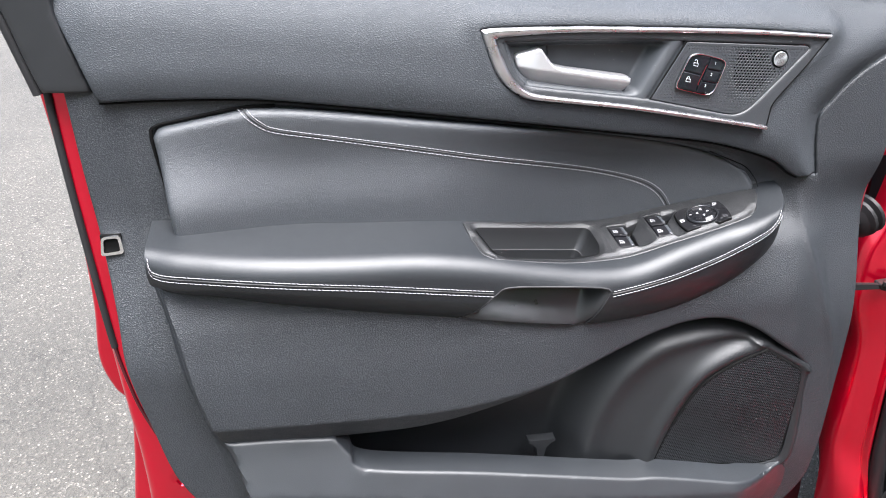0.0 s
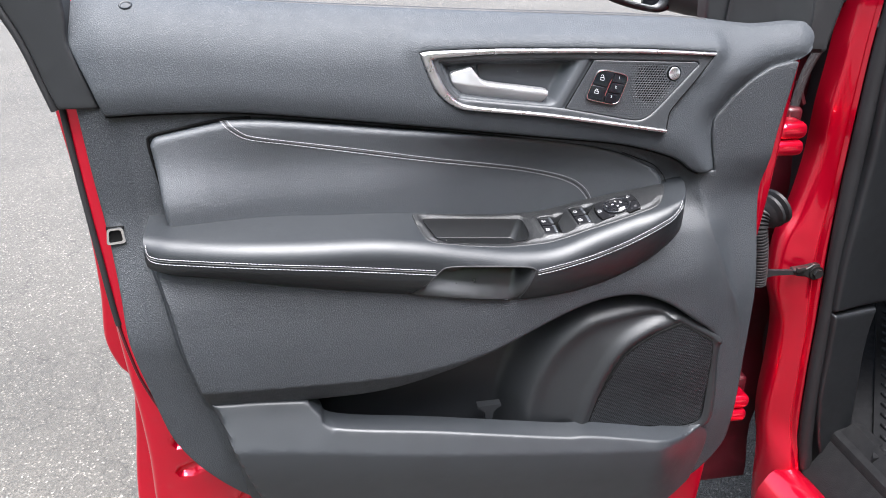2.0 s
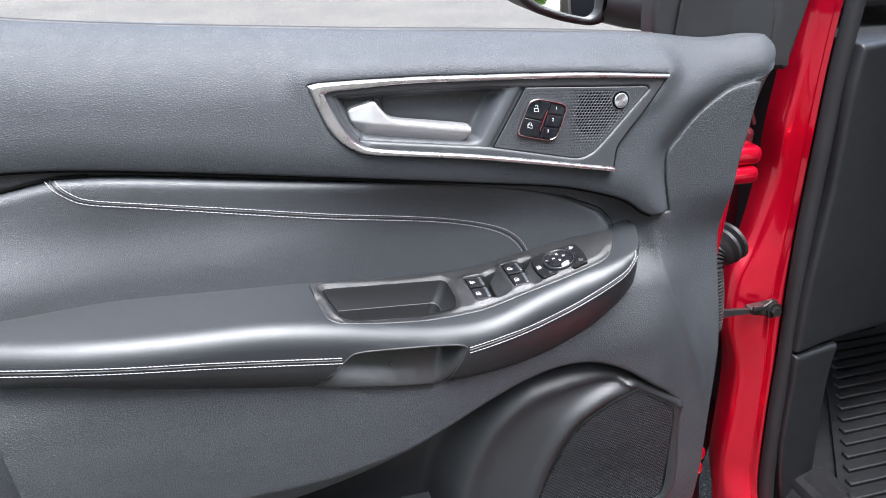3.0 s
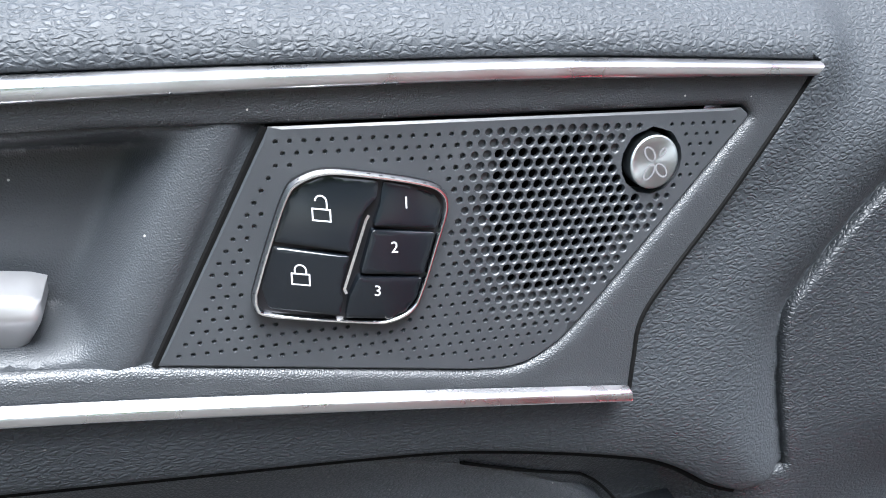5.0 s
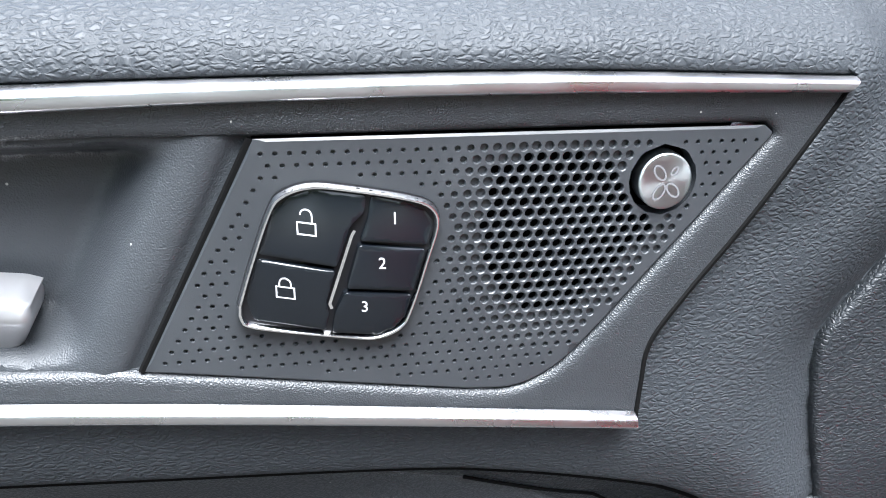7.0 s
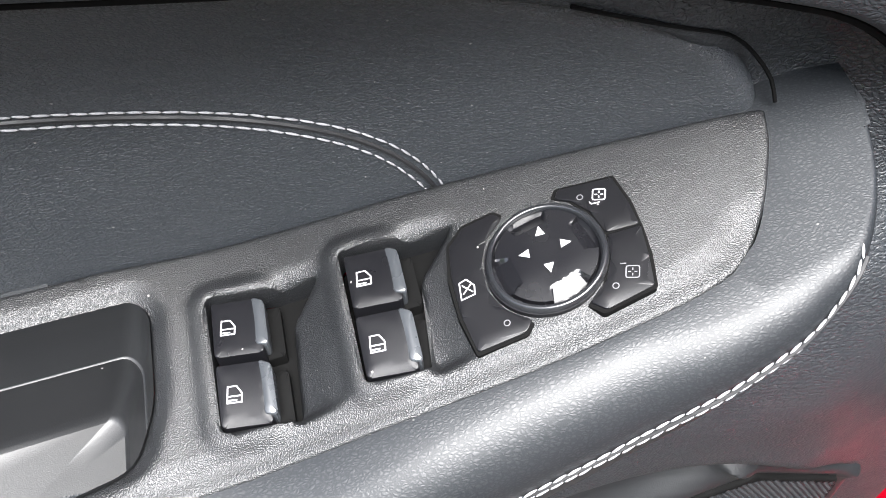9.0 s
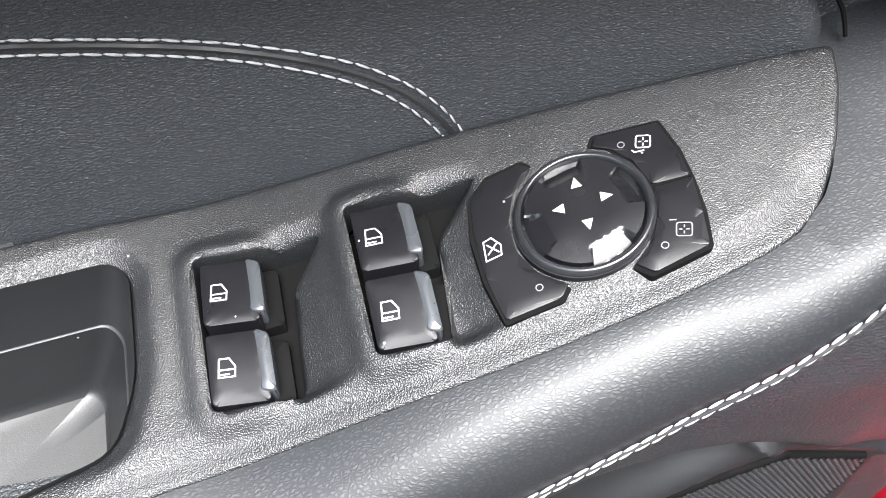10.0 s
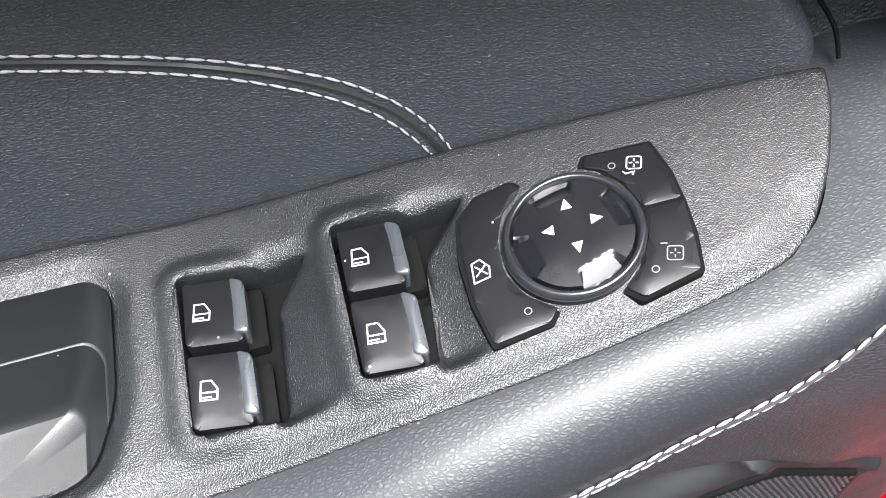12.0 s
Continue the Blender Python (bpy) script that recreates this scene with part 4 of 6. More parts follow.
# ---- the bezel with the release lever and the memory switch ----
frame_holes = [loop([(0.0640, 1.0940), (0.1246, 1.0955), (0.1997, 1.0945), (0.2425, 1.0922), (0.3722, 1.0862)], [(0.3722, 1.0862), (0.3750, 1.0838), (0.3745, 1.0825)],
                    [(0.3745, 1.0825), (0.3445, 1.0508), (0.3243, 1.0300), (0.3145, 1.0228), (0.3047, 1.0199), (0.2921, 1.0211)], [(0.2921, 1.0211), (0.2136, 1.0371), (0.1969, 1.0395), (0.0955, 1.0520), (0.0850, 1.0560), (0.0740, 1.0690), (0.0640, 1.0940)], step=0.003)]
bezel = part("bezel", sheet(BEZEL, lambda x, z: 0.0 * x + 0.0015, holes=frame_holes, to3d=on_bezel, step=0.004, hole_edge=0.0025, hole_skirt=0.008, skirt=0.034), PLASTIC, door, "dark plastic handle bezel")


part("bezel_back", sheet(inset(BEZEL, 0.001).tolist(), lambda x, z: 0.0 * x + 0.031, to3d=on_bezel, step=0.012), VOID, door)
part("panel_gap", tube(on_bezel(*np.array(curve2([(0.2446, 1.0917), (0.2130, 1.0373)], 0.003)).T, 0.0030), 0.0009, 6), VOID, door)
part("bezel_gap", tube(on_bezel(*np.array(curve2([(0.3965, 1.0962), (0.3715, 1.0630), (0.3532, 1.0412), (0.344, 1.0283), (0.3420, 1.016), (0.3408, 1.0032)], 0.003)).T, 0.0018), 0.0009, 6), VOID, door)
bar_out = curve2([(0.041, 1.1055), (0.0581, 1.1075), (0.1312, 1.1083), (0.20, 1.1067), (0.2546, 1.1051), (0.319, 1.1025), (0.3956, 1.0968)], 0.002)
bar_in = curve2([(0.0562, 1.0965), (0.0670, 1.0992), (0.131, 1.1022), (0.199, 1.1010), (0.254, 1.0999), (0.319, 1.0973), (0.3915, 1.0931)], 0.002)


def stepped(points, k=26):
    """A smooth line with the same number of steps between any two of its points."""
    p = np.array(points, float)
    q = np.vstack([2 * p[0] - p[1], p, 2 * p[-1] - p[-2]])
    t = np.linspace(0, 1, k, endpoint=False)[:, None]
    runs = [0.5 * (2 * b + (c - a) * t + (2 * a - 5 * b + 4 * c - d) * t * t + (3 * b - a - 3 * c + d) * t ** 3) for a, b, c, d in zip(q, q[1:], q[2:], q[3:])]
    return [tuple(r) for r in np.vstack(runs + [p[-1:]])]


side_out = stepped([(0.041, 1.1055), (0.0475, 1.0875), (0.0558, 1.0685), (0.0660, 1.0549), (0.0797, 1.0450), (0.0960, 1.0398), (0.1400, 1.0345), (0.1848, 1.0290), (0.2472, 1.0191), (0.3405, 1.0032)])
side_in = stepped([(0.0562, 1.0965), (0.0615, 1.0835), (0.0680, 1.0695), (0.0755, 1.0590), (0.0850, 1.0508), (0.0985, 1.0455), (0.1406, 1.0395), (0.1856, 1.0338), (0.2480, 1.0240), (0.3402, 1.0080)])
part("chrome_trim", merged(ribbon(bar_out, bar_in, 0.0032, on_bezel, base=0.001), ribbon(side_in, side_out, 0.0030, on_bezel, base=0.001, paired=True)), SATIN, door, "satin silver trim line")


def d_recess(x, z):
    d = inside(np.stack([x, z], 1), RECESS)
    lean = (x - 0.2120) - (z - 1.0375) * 0.565
    pan = 0.0175 * smooth(0.0005, 0.009, d) * smooth(-0.0125, -0.027, lean)
    step_left = 0.007 * smooth(0.112, 0.108, x + 0.05 * (z - 1.07))
    return 0.0036 + np.maximum(pan - step_left * smooth(0.002, 0.010, d), 0) - 0.0012 * np.exp(-((lean + 0.0075) / 0.005) ** 2) + 0.0014 * smooth(-0.004, 0.0, lean)


part("handle_recess", sheet(loop([(0.0625, 1.0948), (0.1246, 1.0962), (0.1997, 1.0952), (0.2455, 1.0925)], [(0.2455, 1.0925), (0.2140, 1.0365)], [(0.2140, 1.0365), (0.1969, 1.0388), (0.0955, 1.0513), (0.0845, 1.0555), (0.0730, 1.0685), (0.0625, 1.0948)], step=0.003), d_recess, to3d=on_bezel, step=0.002, skirt=0.002, extra=[q for k in np.arange(0.0008, 0.0100, 0.0010) for q in inset(RECESS, k)]), RECESSP, door, "dark moulded recess behind the release lever")
LEVER_LINE = loop([(0.0760, 1.0780), (0.0787, 1.0814), (0.0900, 1.0848), (0.0985, 1.0872), (0.1015, 1.0862)],
                  [(0.1015, 1.0862), (0.1079, 1.0778), (0.1139, 1.0718), (0.1240, 1.0685), (0.1560, 1.0637), (0.1885, 1.0588), (0.1915, 1.0565)],
                  [(0.1915, 1.0565), (0.1908, 1.0520), (0.1848, 1.0424), (0.1815, 1.0406)],
                  [(0.1815, 1.0406), (0.1515, 1.0448), (0.1222, 1.0490), (0.0960, 1.0536), (0.0890, 1.0555), (0.0847, 1.0582), (0.0789, 1.0677), (0.0760, 1.0780)], step=0.002)


def d_lever(x, z):
    crest = along(x, (0.07, 1.0725), (0.08, 1.0709), (0.1144, 1.0657), (0.15, 1.0600), (0.192, 1.0535))
    return 0.002 + 0.62 * np.clip(crest - z, 0, 1) + 0.10 * np.clip(z - crest, 0, 1) + 0.004 * smooth(0.10, 0.076, x)


part("release_lever", sheet(LEVER_LINE, d_lever, to3d=on_bezel, edge=0.0022, skirt=0.012, step=0.0016), LEVER, door, "silver door release lever")

POD = loop([(0.2372, 1.0532), (0.2409, 1.0628), (0.2467, 1.0761), (0.2502, 1.0798), (0.2568, 1.0813), (0.2658, 1.0798), (0.2791, 1.0765), (0.2852, 1.0738), (0.2868, 1.0694), (0.2841, 1.0609), (0.2793, 1.0478), (0.2762, 1.0427), (0.2703, 1.0406), (0.2633, 1.0415), (0.2405, 1.0470), (0.2372, 1.0497), (0.2372, 1.0532)], step=0.0015)
KNOB = (0.3449, 1.0739)
holes, dots = [], []


def ring(cx, cz, r, n=9):
    return [(cx + r * math.cos(a), cz + r * math.sin(a)) for a in np.linspace(0, 2 * math.pi, n, endpoint=False)]


CORE = [(0.3010, 1.0805), (0.2972, 1.0646), (0.2985, 1.0531), (0.3040, 1.0445), (0.3108, 1.0412), (0.3234, 1.0421), (0.3358, 1.0536), (0.3425, 1.0608), (0.3350, 1.0770), (0.3220, 1.0828), (0.3117, 1.0828)]
pitch = 0.00325
spots = []
for j in range(-2, 26):
    for i in range(0, 60):
        x = 0.2130 + pitch * (i + 0.5 * (j % 2)) + 0.10 * 0.0028 * j
        z = 1.0268 + 0.0028 * j - 0.05 * (x - 0.30)
        spots.append((x, z))
spots = np.array(spots)
sd, sp, sk, sc = inside(spots, PERFORATED), inside(spots, POD), np.hypot(spots[:, 0] - KNOB[0], spots[:, 1] - KNOB[1]), inside(spots, CORE)
for q, a, b, c, e in zip(spots, sd, sp, sk, sc):
    if a > 0.0026 and b < -0.0022 and c > 0.0103:
        grow = float(smooth(-0.016, 0.002, e))
        holes.append((q[0], q[1], 0.00055 + 0.00072 * grow, e > 0))
perf_holes = [ring(x, z, r * 1.15) for x, z, r, _ in holes]
perf_holes.append(ring(KNOB[0], KNOB[1], 0.0092, 40))
holes.append((KNOB[0], KNOB[1], 0.0092, True))


def pierced(outline, rings, d, to3d, wall):
    """A thin plate with round holes that have walls."""
    pts, cons = [], []
    pts += [tuple(q) for e in (0.0006, 0.0009) for q in inset(outline, e)]
    for poly in (outline, *rings):
        k = len(pts)
        pts += poly
        cons += [(k + i, k + (i + 1) % len(poly)) for i in range(len(poly))]
    vs, _, fs, *_ = delaunay_2d_cdt([Vector(p) for p in pts], cons, [], 0, 1e-7)
    uv = np.array([(v.x, v.y) for v in vs])
    tri = np.array([list(f) for f in fs if len(f) == 3])
    mid = uv[tri].mean(1)
    ok = inside(mid, outline) > 0
    cen = np.array([np.mean(r, 0) for r in rings])
    rad = np.array([np.linalg.norm(np.array(r[0]) - c) for r, c in zip(rings, cen)])
    gap = np.hypot(mid[:, None, 0] - cen[None, :, 0], mid[:, None, 1] - cen[None, :, 1]) - rad[None] * 0.96
    ok &= gap.min(1) > 0
    bm = bmesh.new()
    lip = inside(uv, outline)
    xyz = to3d(uv[:, 0], uv[:, 1], d + 0.0005 * np.clip(1 - lip / 0.0006, 0, 1))
    bv = [bm.verts.new(q) for q in xyz]
    for a, b, c in tri[ok].tolist():
        if (uv[b][0] - uv[a][0]) * (uv[c][1] - uv[a][1]) - (uv[b][1] - uv[a][1]) * (uv[c][0] - uv[a][0]) < 0:
            b, c = c, b
        bm.faces.new((bv[a], bv[b], bv[c]))
    for r, (_, _, _, deep) in zip(rings, holes):
        p = np.array(r)
        c = p.mean(0)
        n = len(p)
        neck = c + (p - c) / (1.15 if n < 20 else 1.0)
        h = 0.0016 if deep and n < 20 else 0.006 if deep else wall
        rows = [[bm.verts.new(q) for q in to3d(k[:, 0], k[:, 1], np.full(n, d + e))] for k, e in ((p, 0.0), (neck, 0.00022), (neck, h))]
        low = rows[2]
        for up, dn in zip(rows, rows[1:]):
            for i in range(n):
                bm.faces.new((up[i], dn[i], dn[(i + 1) % n], up[(i + 1) % n])).normal_flip()
        if not deep:
            bm.faces.new(low)
    loose = [v for v in bm.verts if not v.link_faces]
    bmesh.ops.delete(bm, geom=loose, context="VERTS")
    return bm


panel = part("perforated_panel", pierced(PERFORATED, perf_holes, 0.0020, on_bezel, 0.0012), PERF, door, "black perforated tweeter panel", sharp=30)

kx, kz = KNOB
badge = part("round_badge", sheet(ring(kx, kz, 0.0073, 40), lambda x, z: 0.0 * x + 0.0004, to3d=on_bezel, step=0.0015, edge=0.0006, skirt=0.004), BRUSHED, panel, "round brushed metal badge")
for ang, far, ln in ((125, 0.0030, 0.0022), (235, 0.0030, 0.0022), (310, 0.0030, 0.0022), (50, 0.0034, 0.0012)):
    c, q = math.cos(radians(ang)), math.sin(radians(ang))
    petal = [(kx + c * (far + ln * math.cos(a)) - q * ln * 0.55 * math.sin(a), kz + q * (far + ln * math.cos(a)) + c * ln * 0.55 * math.sin(a)) for a in np.linspace(0, 2 * math.pi, 18, endpoint=False)]
    part("emblem", stroke(petal, 0.0005, on_bezel, 0.00025, True), GREYP, panel)

pod = part("memory_switch", sheet(POD, lambda x, z: 0.0 * x + 0.0006, to3d=on_bezel, step=0.003, skirt=0.004), GLOSS, door, "memory seat switch with chrome rim")
pod_in = [tuple(q) for q in np.array(POD) + (np.array([0.2620, 1.0610]) - np.array(POD)) * 0.064]
part("rim", ribbon(POD, pod_in, 0.0020, on_bezel, n=120, k=7, base=0.0008, closed=True), CHROME, pod, "bright chrome rim")
CELL = {"unlock_button": [(0.2434, 1.0655), (0.2475, 1.0755), (0.2510, 1.0785), (0.2575, 1.0798), (0.2695, 1.0773), (0.2686, 1.0735), (0.2652, 1.0708), (0.2612, 1.0613)],
        "lock_button": [(0.2431, 1.0645), (0.2609, 1.0603), (0.2580, 1.0525), (0.2586, 1.0497), (0.2574, 1.0451), (0.2412, 1.0487), (0.2390, 1.0508), (0.2392, 1.0545)],
        "preset_button": [(0.2706, 1.0771), (0.2785, 1.0749), (0.2838, 1.0722), (0.2852, 1.0692), (0.2832, 1.0638), (0.2672, 1.0670), (0.2694, 1.0720)],
        "preset_button_b": [(0.2668, 1.0660), (0.2828, 1.0628), (0.2792, 1.0527), (0.2632, 1.0556)],
        "preset_button_c": [(0.2627, 1.0546), (0.2788, 1.0517), (0.2770, 1.0462), (0.2740, 1.0432), (0.2700, 1.0420), (0.2588, 1.0442), (0.2600, 1.0496)]}
button = {}


def dome(x, z):
    return -0.0021 + 4.5 * ((x - 0.264) ** 2 + (z - 1.057) ** 2)


def on_button(u, v, d):
    return on_bezel(u, v, dome(u, v) + d)


for key, poly in CELL.items():
    poly = filleted(poly, 0.0008, 6)
    button[key] = part(key[:-2] if key[-2:] in ("_b", "_c") else key, sheet(poly, dome, to3d=on_bezel, step=0.001, edge=0.00018, skirt=0.003), PODB, pod)
part("divider", stroke([(0.2660, 1.0702), (0.2652, 1.0690), (0.2588, 1.0525), (0.2592, 1.0512)], 0.0007, on_bezel, -0.0026), CHROME, pod)


def lettering(text, size, parent, to3d, at, ux, uy, d):
    """Printed characters in the built-in font."""
    c = bpy.data.curves.new("print", "FONT")
    c.body, c.size, c.align_x, c.align_y, c.resolution_u, c.offset = text, 1.0, "CENTER", "CENTER", 4, 0.0
    tmp = new("print", c)
    me = bpy.data.meshes.new_from_object(tmp.evaluated_get(bpy.context.evaluated_depsgraph_get()))
    bpy.data.objects.remove(tmp)
    bm = bmesh.new()
    bm.from_mesh(me)
    for v in bm.verts:
        u = at[0] + size * (v.co.x * ux[0] + v.co.y * uy[0])
        w = at[1] + size * (v.co.x * ux[1] + v.co.y * uy[1])
        v.co = to3d(np.array([u]), np.array([w]), np.array([d]))[0]
    return part("digit", bm, WHITE, parent)


UX, UY = (0.975, -0.18), (0.05, 1.0)
for key, text, at in (("preset_button", "1", (0.2758, 1.0713)), ("preset_button_b", "2", (0.2720, 1.0609)), ("preset_button_c", "3", (0.2671, 1.0503))):
    lettering(text, 0.0040, pod, on_button, at, UX, UY, -0.00012)


def sign(parent, to3d, at, ux, uy, size, d, lines, w, material=WHITE):
    bms = []
    for pts, closed in lines:
        bms.append(stroke([(at[0] + size * (a * ux[0] + b * uy[0]), at[1] + size * (a * ux[1] + b * uy[1])) for a, b in pts], w, to3d, d, closed))
    part("icon", merged(*bms), material, parent)


arc = [(0.32 * math.cos(a), 0.32 * math.sin(a)) for a in np.linspace(0, math.pi, 9)]
body_box = ([(-0.5, -0.45), (0.5, -0.45), (0.5, 0.2), (-0.5, 0.2)], True)
sign(pod, on_button, (0.2488, 1.0564), UX, UY, 0.0042, -0.00012, [body_box, ([(0.32, 0.2)] + [(a, b + 0.42) for a, b in arc] + [(-0.32, 0.2)], False)], 0.00034)
sign(pod, on_button, (0.2551, 1.0715), UX, UY, 0.0042, -0.00012, [body_box, ([(0.32, 0.2)] + [(a, b + 0.62) for a, b in arc], False)], 0.00034)

# ---- the switch plate on the armrest ----
BIN = filleted([(0.0415, 0.0015), (0.0530, -0.0440), (0.0640, -0.0475), (0.1400, -0.0360), (0.1690, -0.0275), (0.1745, -0.010), (0.1740, 0.0190), (0.1690, 0.0245)], 0.006)
WELLS = (((0.1915, 0.0175), (0.2130, 0.0150), (0.2260, 0.0142), (0.2160, 0.0040), (0.2145, -0.0265), (0.1930, -0.0252)),
         ((0.2325, 0.0175), (0.2540, 0.0150), (0.2670, 0.0140), (0.2545, 0.0030), (0.2515, -0.0262), (0.2335, -0.0250)))
WELLS = [filleted(w, 0.0025) for w in WELLS]


def d_plate(x, y):
    p = np.stack([np.asarray(x, float), np.asarray(y, float)], 1)
    d = np.full(len(p), -0.0015)
    for k, w in enumerate(WELLS):
        x0 = (0.2145, 0.2535)[k]
        scoop = smooth(x0 + 0.018, x0 - 0.001, p[:, 0]) * smooth(x0 - 0.004, x0, p[:, 0]) * smooth(-0.030, -0.024, p[:, 1]) * smooth(0.020 , 0.012, p[:, 1])
        rim = smooth(-0.007, -0.002, inside(p, w)) * smooth(x0, x0 - 0.012, p[:, 0])
        d = d + 0.0060 * scoop ** 1.3 - 0.0017 * rim
    rim_in = inside(p, PLATE)
    d = d + 0.0020 * smooth(0.0105, 0.0045, rim_in) * smooth(-0.008, -0.020, p[:, 1])
    e = inside(p, BIN)
    return d + 0.003 * smooth(-0.007, 0.0, e)


MIRL = filleted([(0.2778, 0.0118), (0.2800, 0.0095), (0.2740, 0.0045), (0.2709, -0.0030), (0.2706, -0.0110), (0.2737, -0.0180), (0.2794, -0.0232), (0.2772, -0.0258), (0.2638, -0.0268), (0.2621, -0.0151), (0.2622, -0.004), (0.2637, 0.0060), (0.2688, 0.0106)], 0.0007, 3)
MIRR1 = filleted([(0.2953, 0.0095), (0.2970, 0.0120), (0.3118, 0.0100), (0.3134, 0.0010), (0.3138, -0.0066), (0.3050, -0.0058), (0.3030, 0.0020), (0.2995, 0.0070)], 0.0006, 3)
MIRR2 = filleted([(0.3139, -0.0074), (0.3128, -0.0165), (0.3112, -0.0250), (0.2979, -0.0272), (0.2947, -0.0238), (0.3005, -0.0195), (0.3035, -0.0136), (0.3050, -0.0068)], 0.0006, 3)
DIAL = (0.2876, -0.0076)
plate = part("switch_plate", sheet(PLATE, d_plate, holes=[w for w in WELLS] + [BIN], to3d=on_plate, step=0.0019, edge=0.0018, skirt=0.006, hole_edge=0.0008, hole_skirt=0.010, extra=[q for k in np.arange(0.0050, 0.0112, 0.0010) for q in inset(PLATE, k)]), SAND, door, "matt black window switch plate, dusty")


BIN_LEDGE = filleted([(0.0505, 0.0025), (0.0575, -0.0400), (0.0670, -0.0440), (0.1370, -0.0330), (0.1600, -0.0260), (0.1655, -0.0100), (0.1650, 0.0165), (0.1605, 0.0224)], 0.006)
BIN_FLOOR = filleted([(0.0560, 0.0000), (0.0610, -0.0370), (0.0700, -0.0410), (0.1330, -0.0310), (0.1465, -0.0270), (0.1525, -0.0120), (0.1520, 0.0135), (0.1480, 0.0185)], 0.006)


def bin_ring(outline, d, k=1.0):
    """One level of the bin: an outline drawn in towards its middle by the factor k, at the depth d."""
    p = np.array(outline)
    p = p.mean(0) + (p - p.mean(0)) * k
    return on_plate(p[:, 0], p[:, 1], np.full(len(p), d))


part("coin_bin", loft([bin_ring(*q) for q in ((BIN, 0.0005, 1.004), (BIN, 0.0022, 0.998), (BIN, 0.0045, 0.992), (BIN_LEDGE, 0.0252), (BIN_LEDGE, 0.0254, 0.996), (BIN_LEDGE, 0.0256, 0.982), (BIN_LEDGE, 0.0262, 0.979), (BIN_LEDGE, 0.0290, 0.976), (BIN_FLOOR, 0.0490), (BIN_FLOOR, 0.0525, 0.97), (BIN_FLOOR, 0.0540, 0.92), (BIN_FLOOR, 0.0542, 0.5), (BIN_FLOOR, 0.0542, 0.002))], True), BINP, plate, "deep dusty black storage bin", sharp=40)
for w in WELLS:
    part("switch_well", sheet(w, lambda x, y: 0.0 * x + 0.009, to3d=on_plate, step=0.006), VOID, plate)


def rocker(cx, cy, w, h, tilt, parent):
    """One window rocker with its grey pull tab and printed window sign."""
    poly = filleted([(cx - w / 2, cy - h / 2 + 0.0004), (cx + w / 2, cy - h / 2 - 0.0014), (cx + w / 2, cy + h / 2 - 0.0014), (cx - w / 2, cy + h / 2 + 0.0004)], 0.0012, 4)

    def top(x, y):
        u, v = (np.asarray(x) - cx) / w, (np.asarray(y) - cy) / h
        return -0.0026 + 0.0022 * u * 2 * 0.3 + tilt * v * 0.003 + 0.0004 * (v * 2) ** 2

    cap = part("window_rocker", sheet(poly, top, to3d=on_plate, step=0.0022, edge=0.0004, skirt=0.010), GLOSS, door)
    tabp = filleted([(cx + w / 2 - 0.0022, cy - h / 2 + 0.0012), (cx + w / 2 + 0.0014, cy - h / 2 + 0.0002), (cx + w / 2 + 0.0014, cy + h / 2 - 0.003), (cx + w / 2 - 0.0022, cy + h / 2 - 0.0008)], 0.0012, 4)
    part("pull_tab", sheet(tabp, lambda x, y: top(x, y) - 0.0005, to3d=on_plate, step=0.002, edge=0.0006, skirt=0.006), TAB, cap, "grey gloss tab")
    base = filleted([(cx + w / 2 - 0.001, cy - h / 2 - 0.0006), (cx + w / 2 + 0.0052, cy - h / 2 - 0.0010), (cx + w / 2 + 0.0052, cy + h / 2 - 0.003), (cx + w / 2 - 0.001, cy + h / 2 - 0.002)], 0.0008, 3)
    part("rocker_base", sheet(base, lambda x, y: 0.0 * x + 0.0042, to3d=on_plate, step=0.003, edge=0.0005, skirt=0.005), VOID, cap)
    ux, uy = (1.0, -0.12), (0.12, 1.0)
    glyph = [(-0.5, -0.6), (0.55, -0.6), (0.55, 0.05), (0.15, 0.62), (-0.5, 0.62)]
    on_cap = lambda u, v, d: on_plate(u, v, top(u, v) + d)
    sign(cap, on_cap, (cx - 0.0026, cy - 0.0003), ux, uy, 0.0038, -0.00012, [(glyph, True), ([(-0.42, -0.42), (0.2, -0.42)], False), ([(-0.5, -0.12), (0.53, -0.12)], False)], 0.00034)


for x0 in (0.2002, 0.2412):
    rocker(x0, 0.0060, 0.0142, 0.0182, 0.4, plate)
    rocker(x0, -0.0148, 0.0142, 0.0182, -0.3, plate)

buttons = [part("lock_out_button", sheet(MIRL, lambda x, y: 0.0 * x - 0.0024, to3d=on_plate, step=0.003, edge=0.00025, skirt=0.004), KEYCAP, door),
           part("mirror_button", sheet(MIRR1, lambda x, y: 0.0 * x - 0.0024, to3d=on_plate, step=0.003, edge=0.00025, skirt=0.004), KEYCAP, door),
           part("mirror_button", sheet(MIRR2, lambda x, y: 0.0 * x - 0.0024, to3d=on_plate, step=0.003, edge=0.00025, skirt=0.004), KEYCAP, door)]
for poly in (MIRL, MIRR1 , MIRR2):
    mid_p = np.mean(poly, 0)
    part("button_gap", sheet([tuple(mid_p + (np.array(q) - mid_p) * (1 + 0.0011 / max(np.linalg.norm(np.array(q) - mid_p), 0.004))) for q in poly], lambda x, y: 0.0 * x - 0.0018, to3d=on_plate, step=0.004, skirt=0.002), VOID, plate)
dx, dy = DIAL


def rad(x, y):
    return np.hypot(x - dx, y - dy)


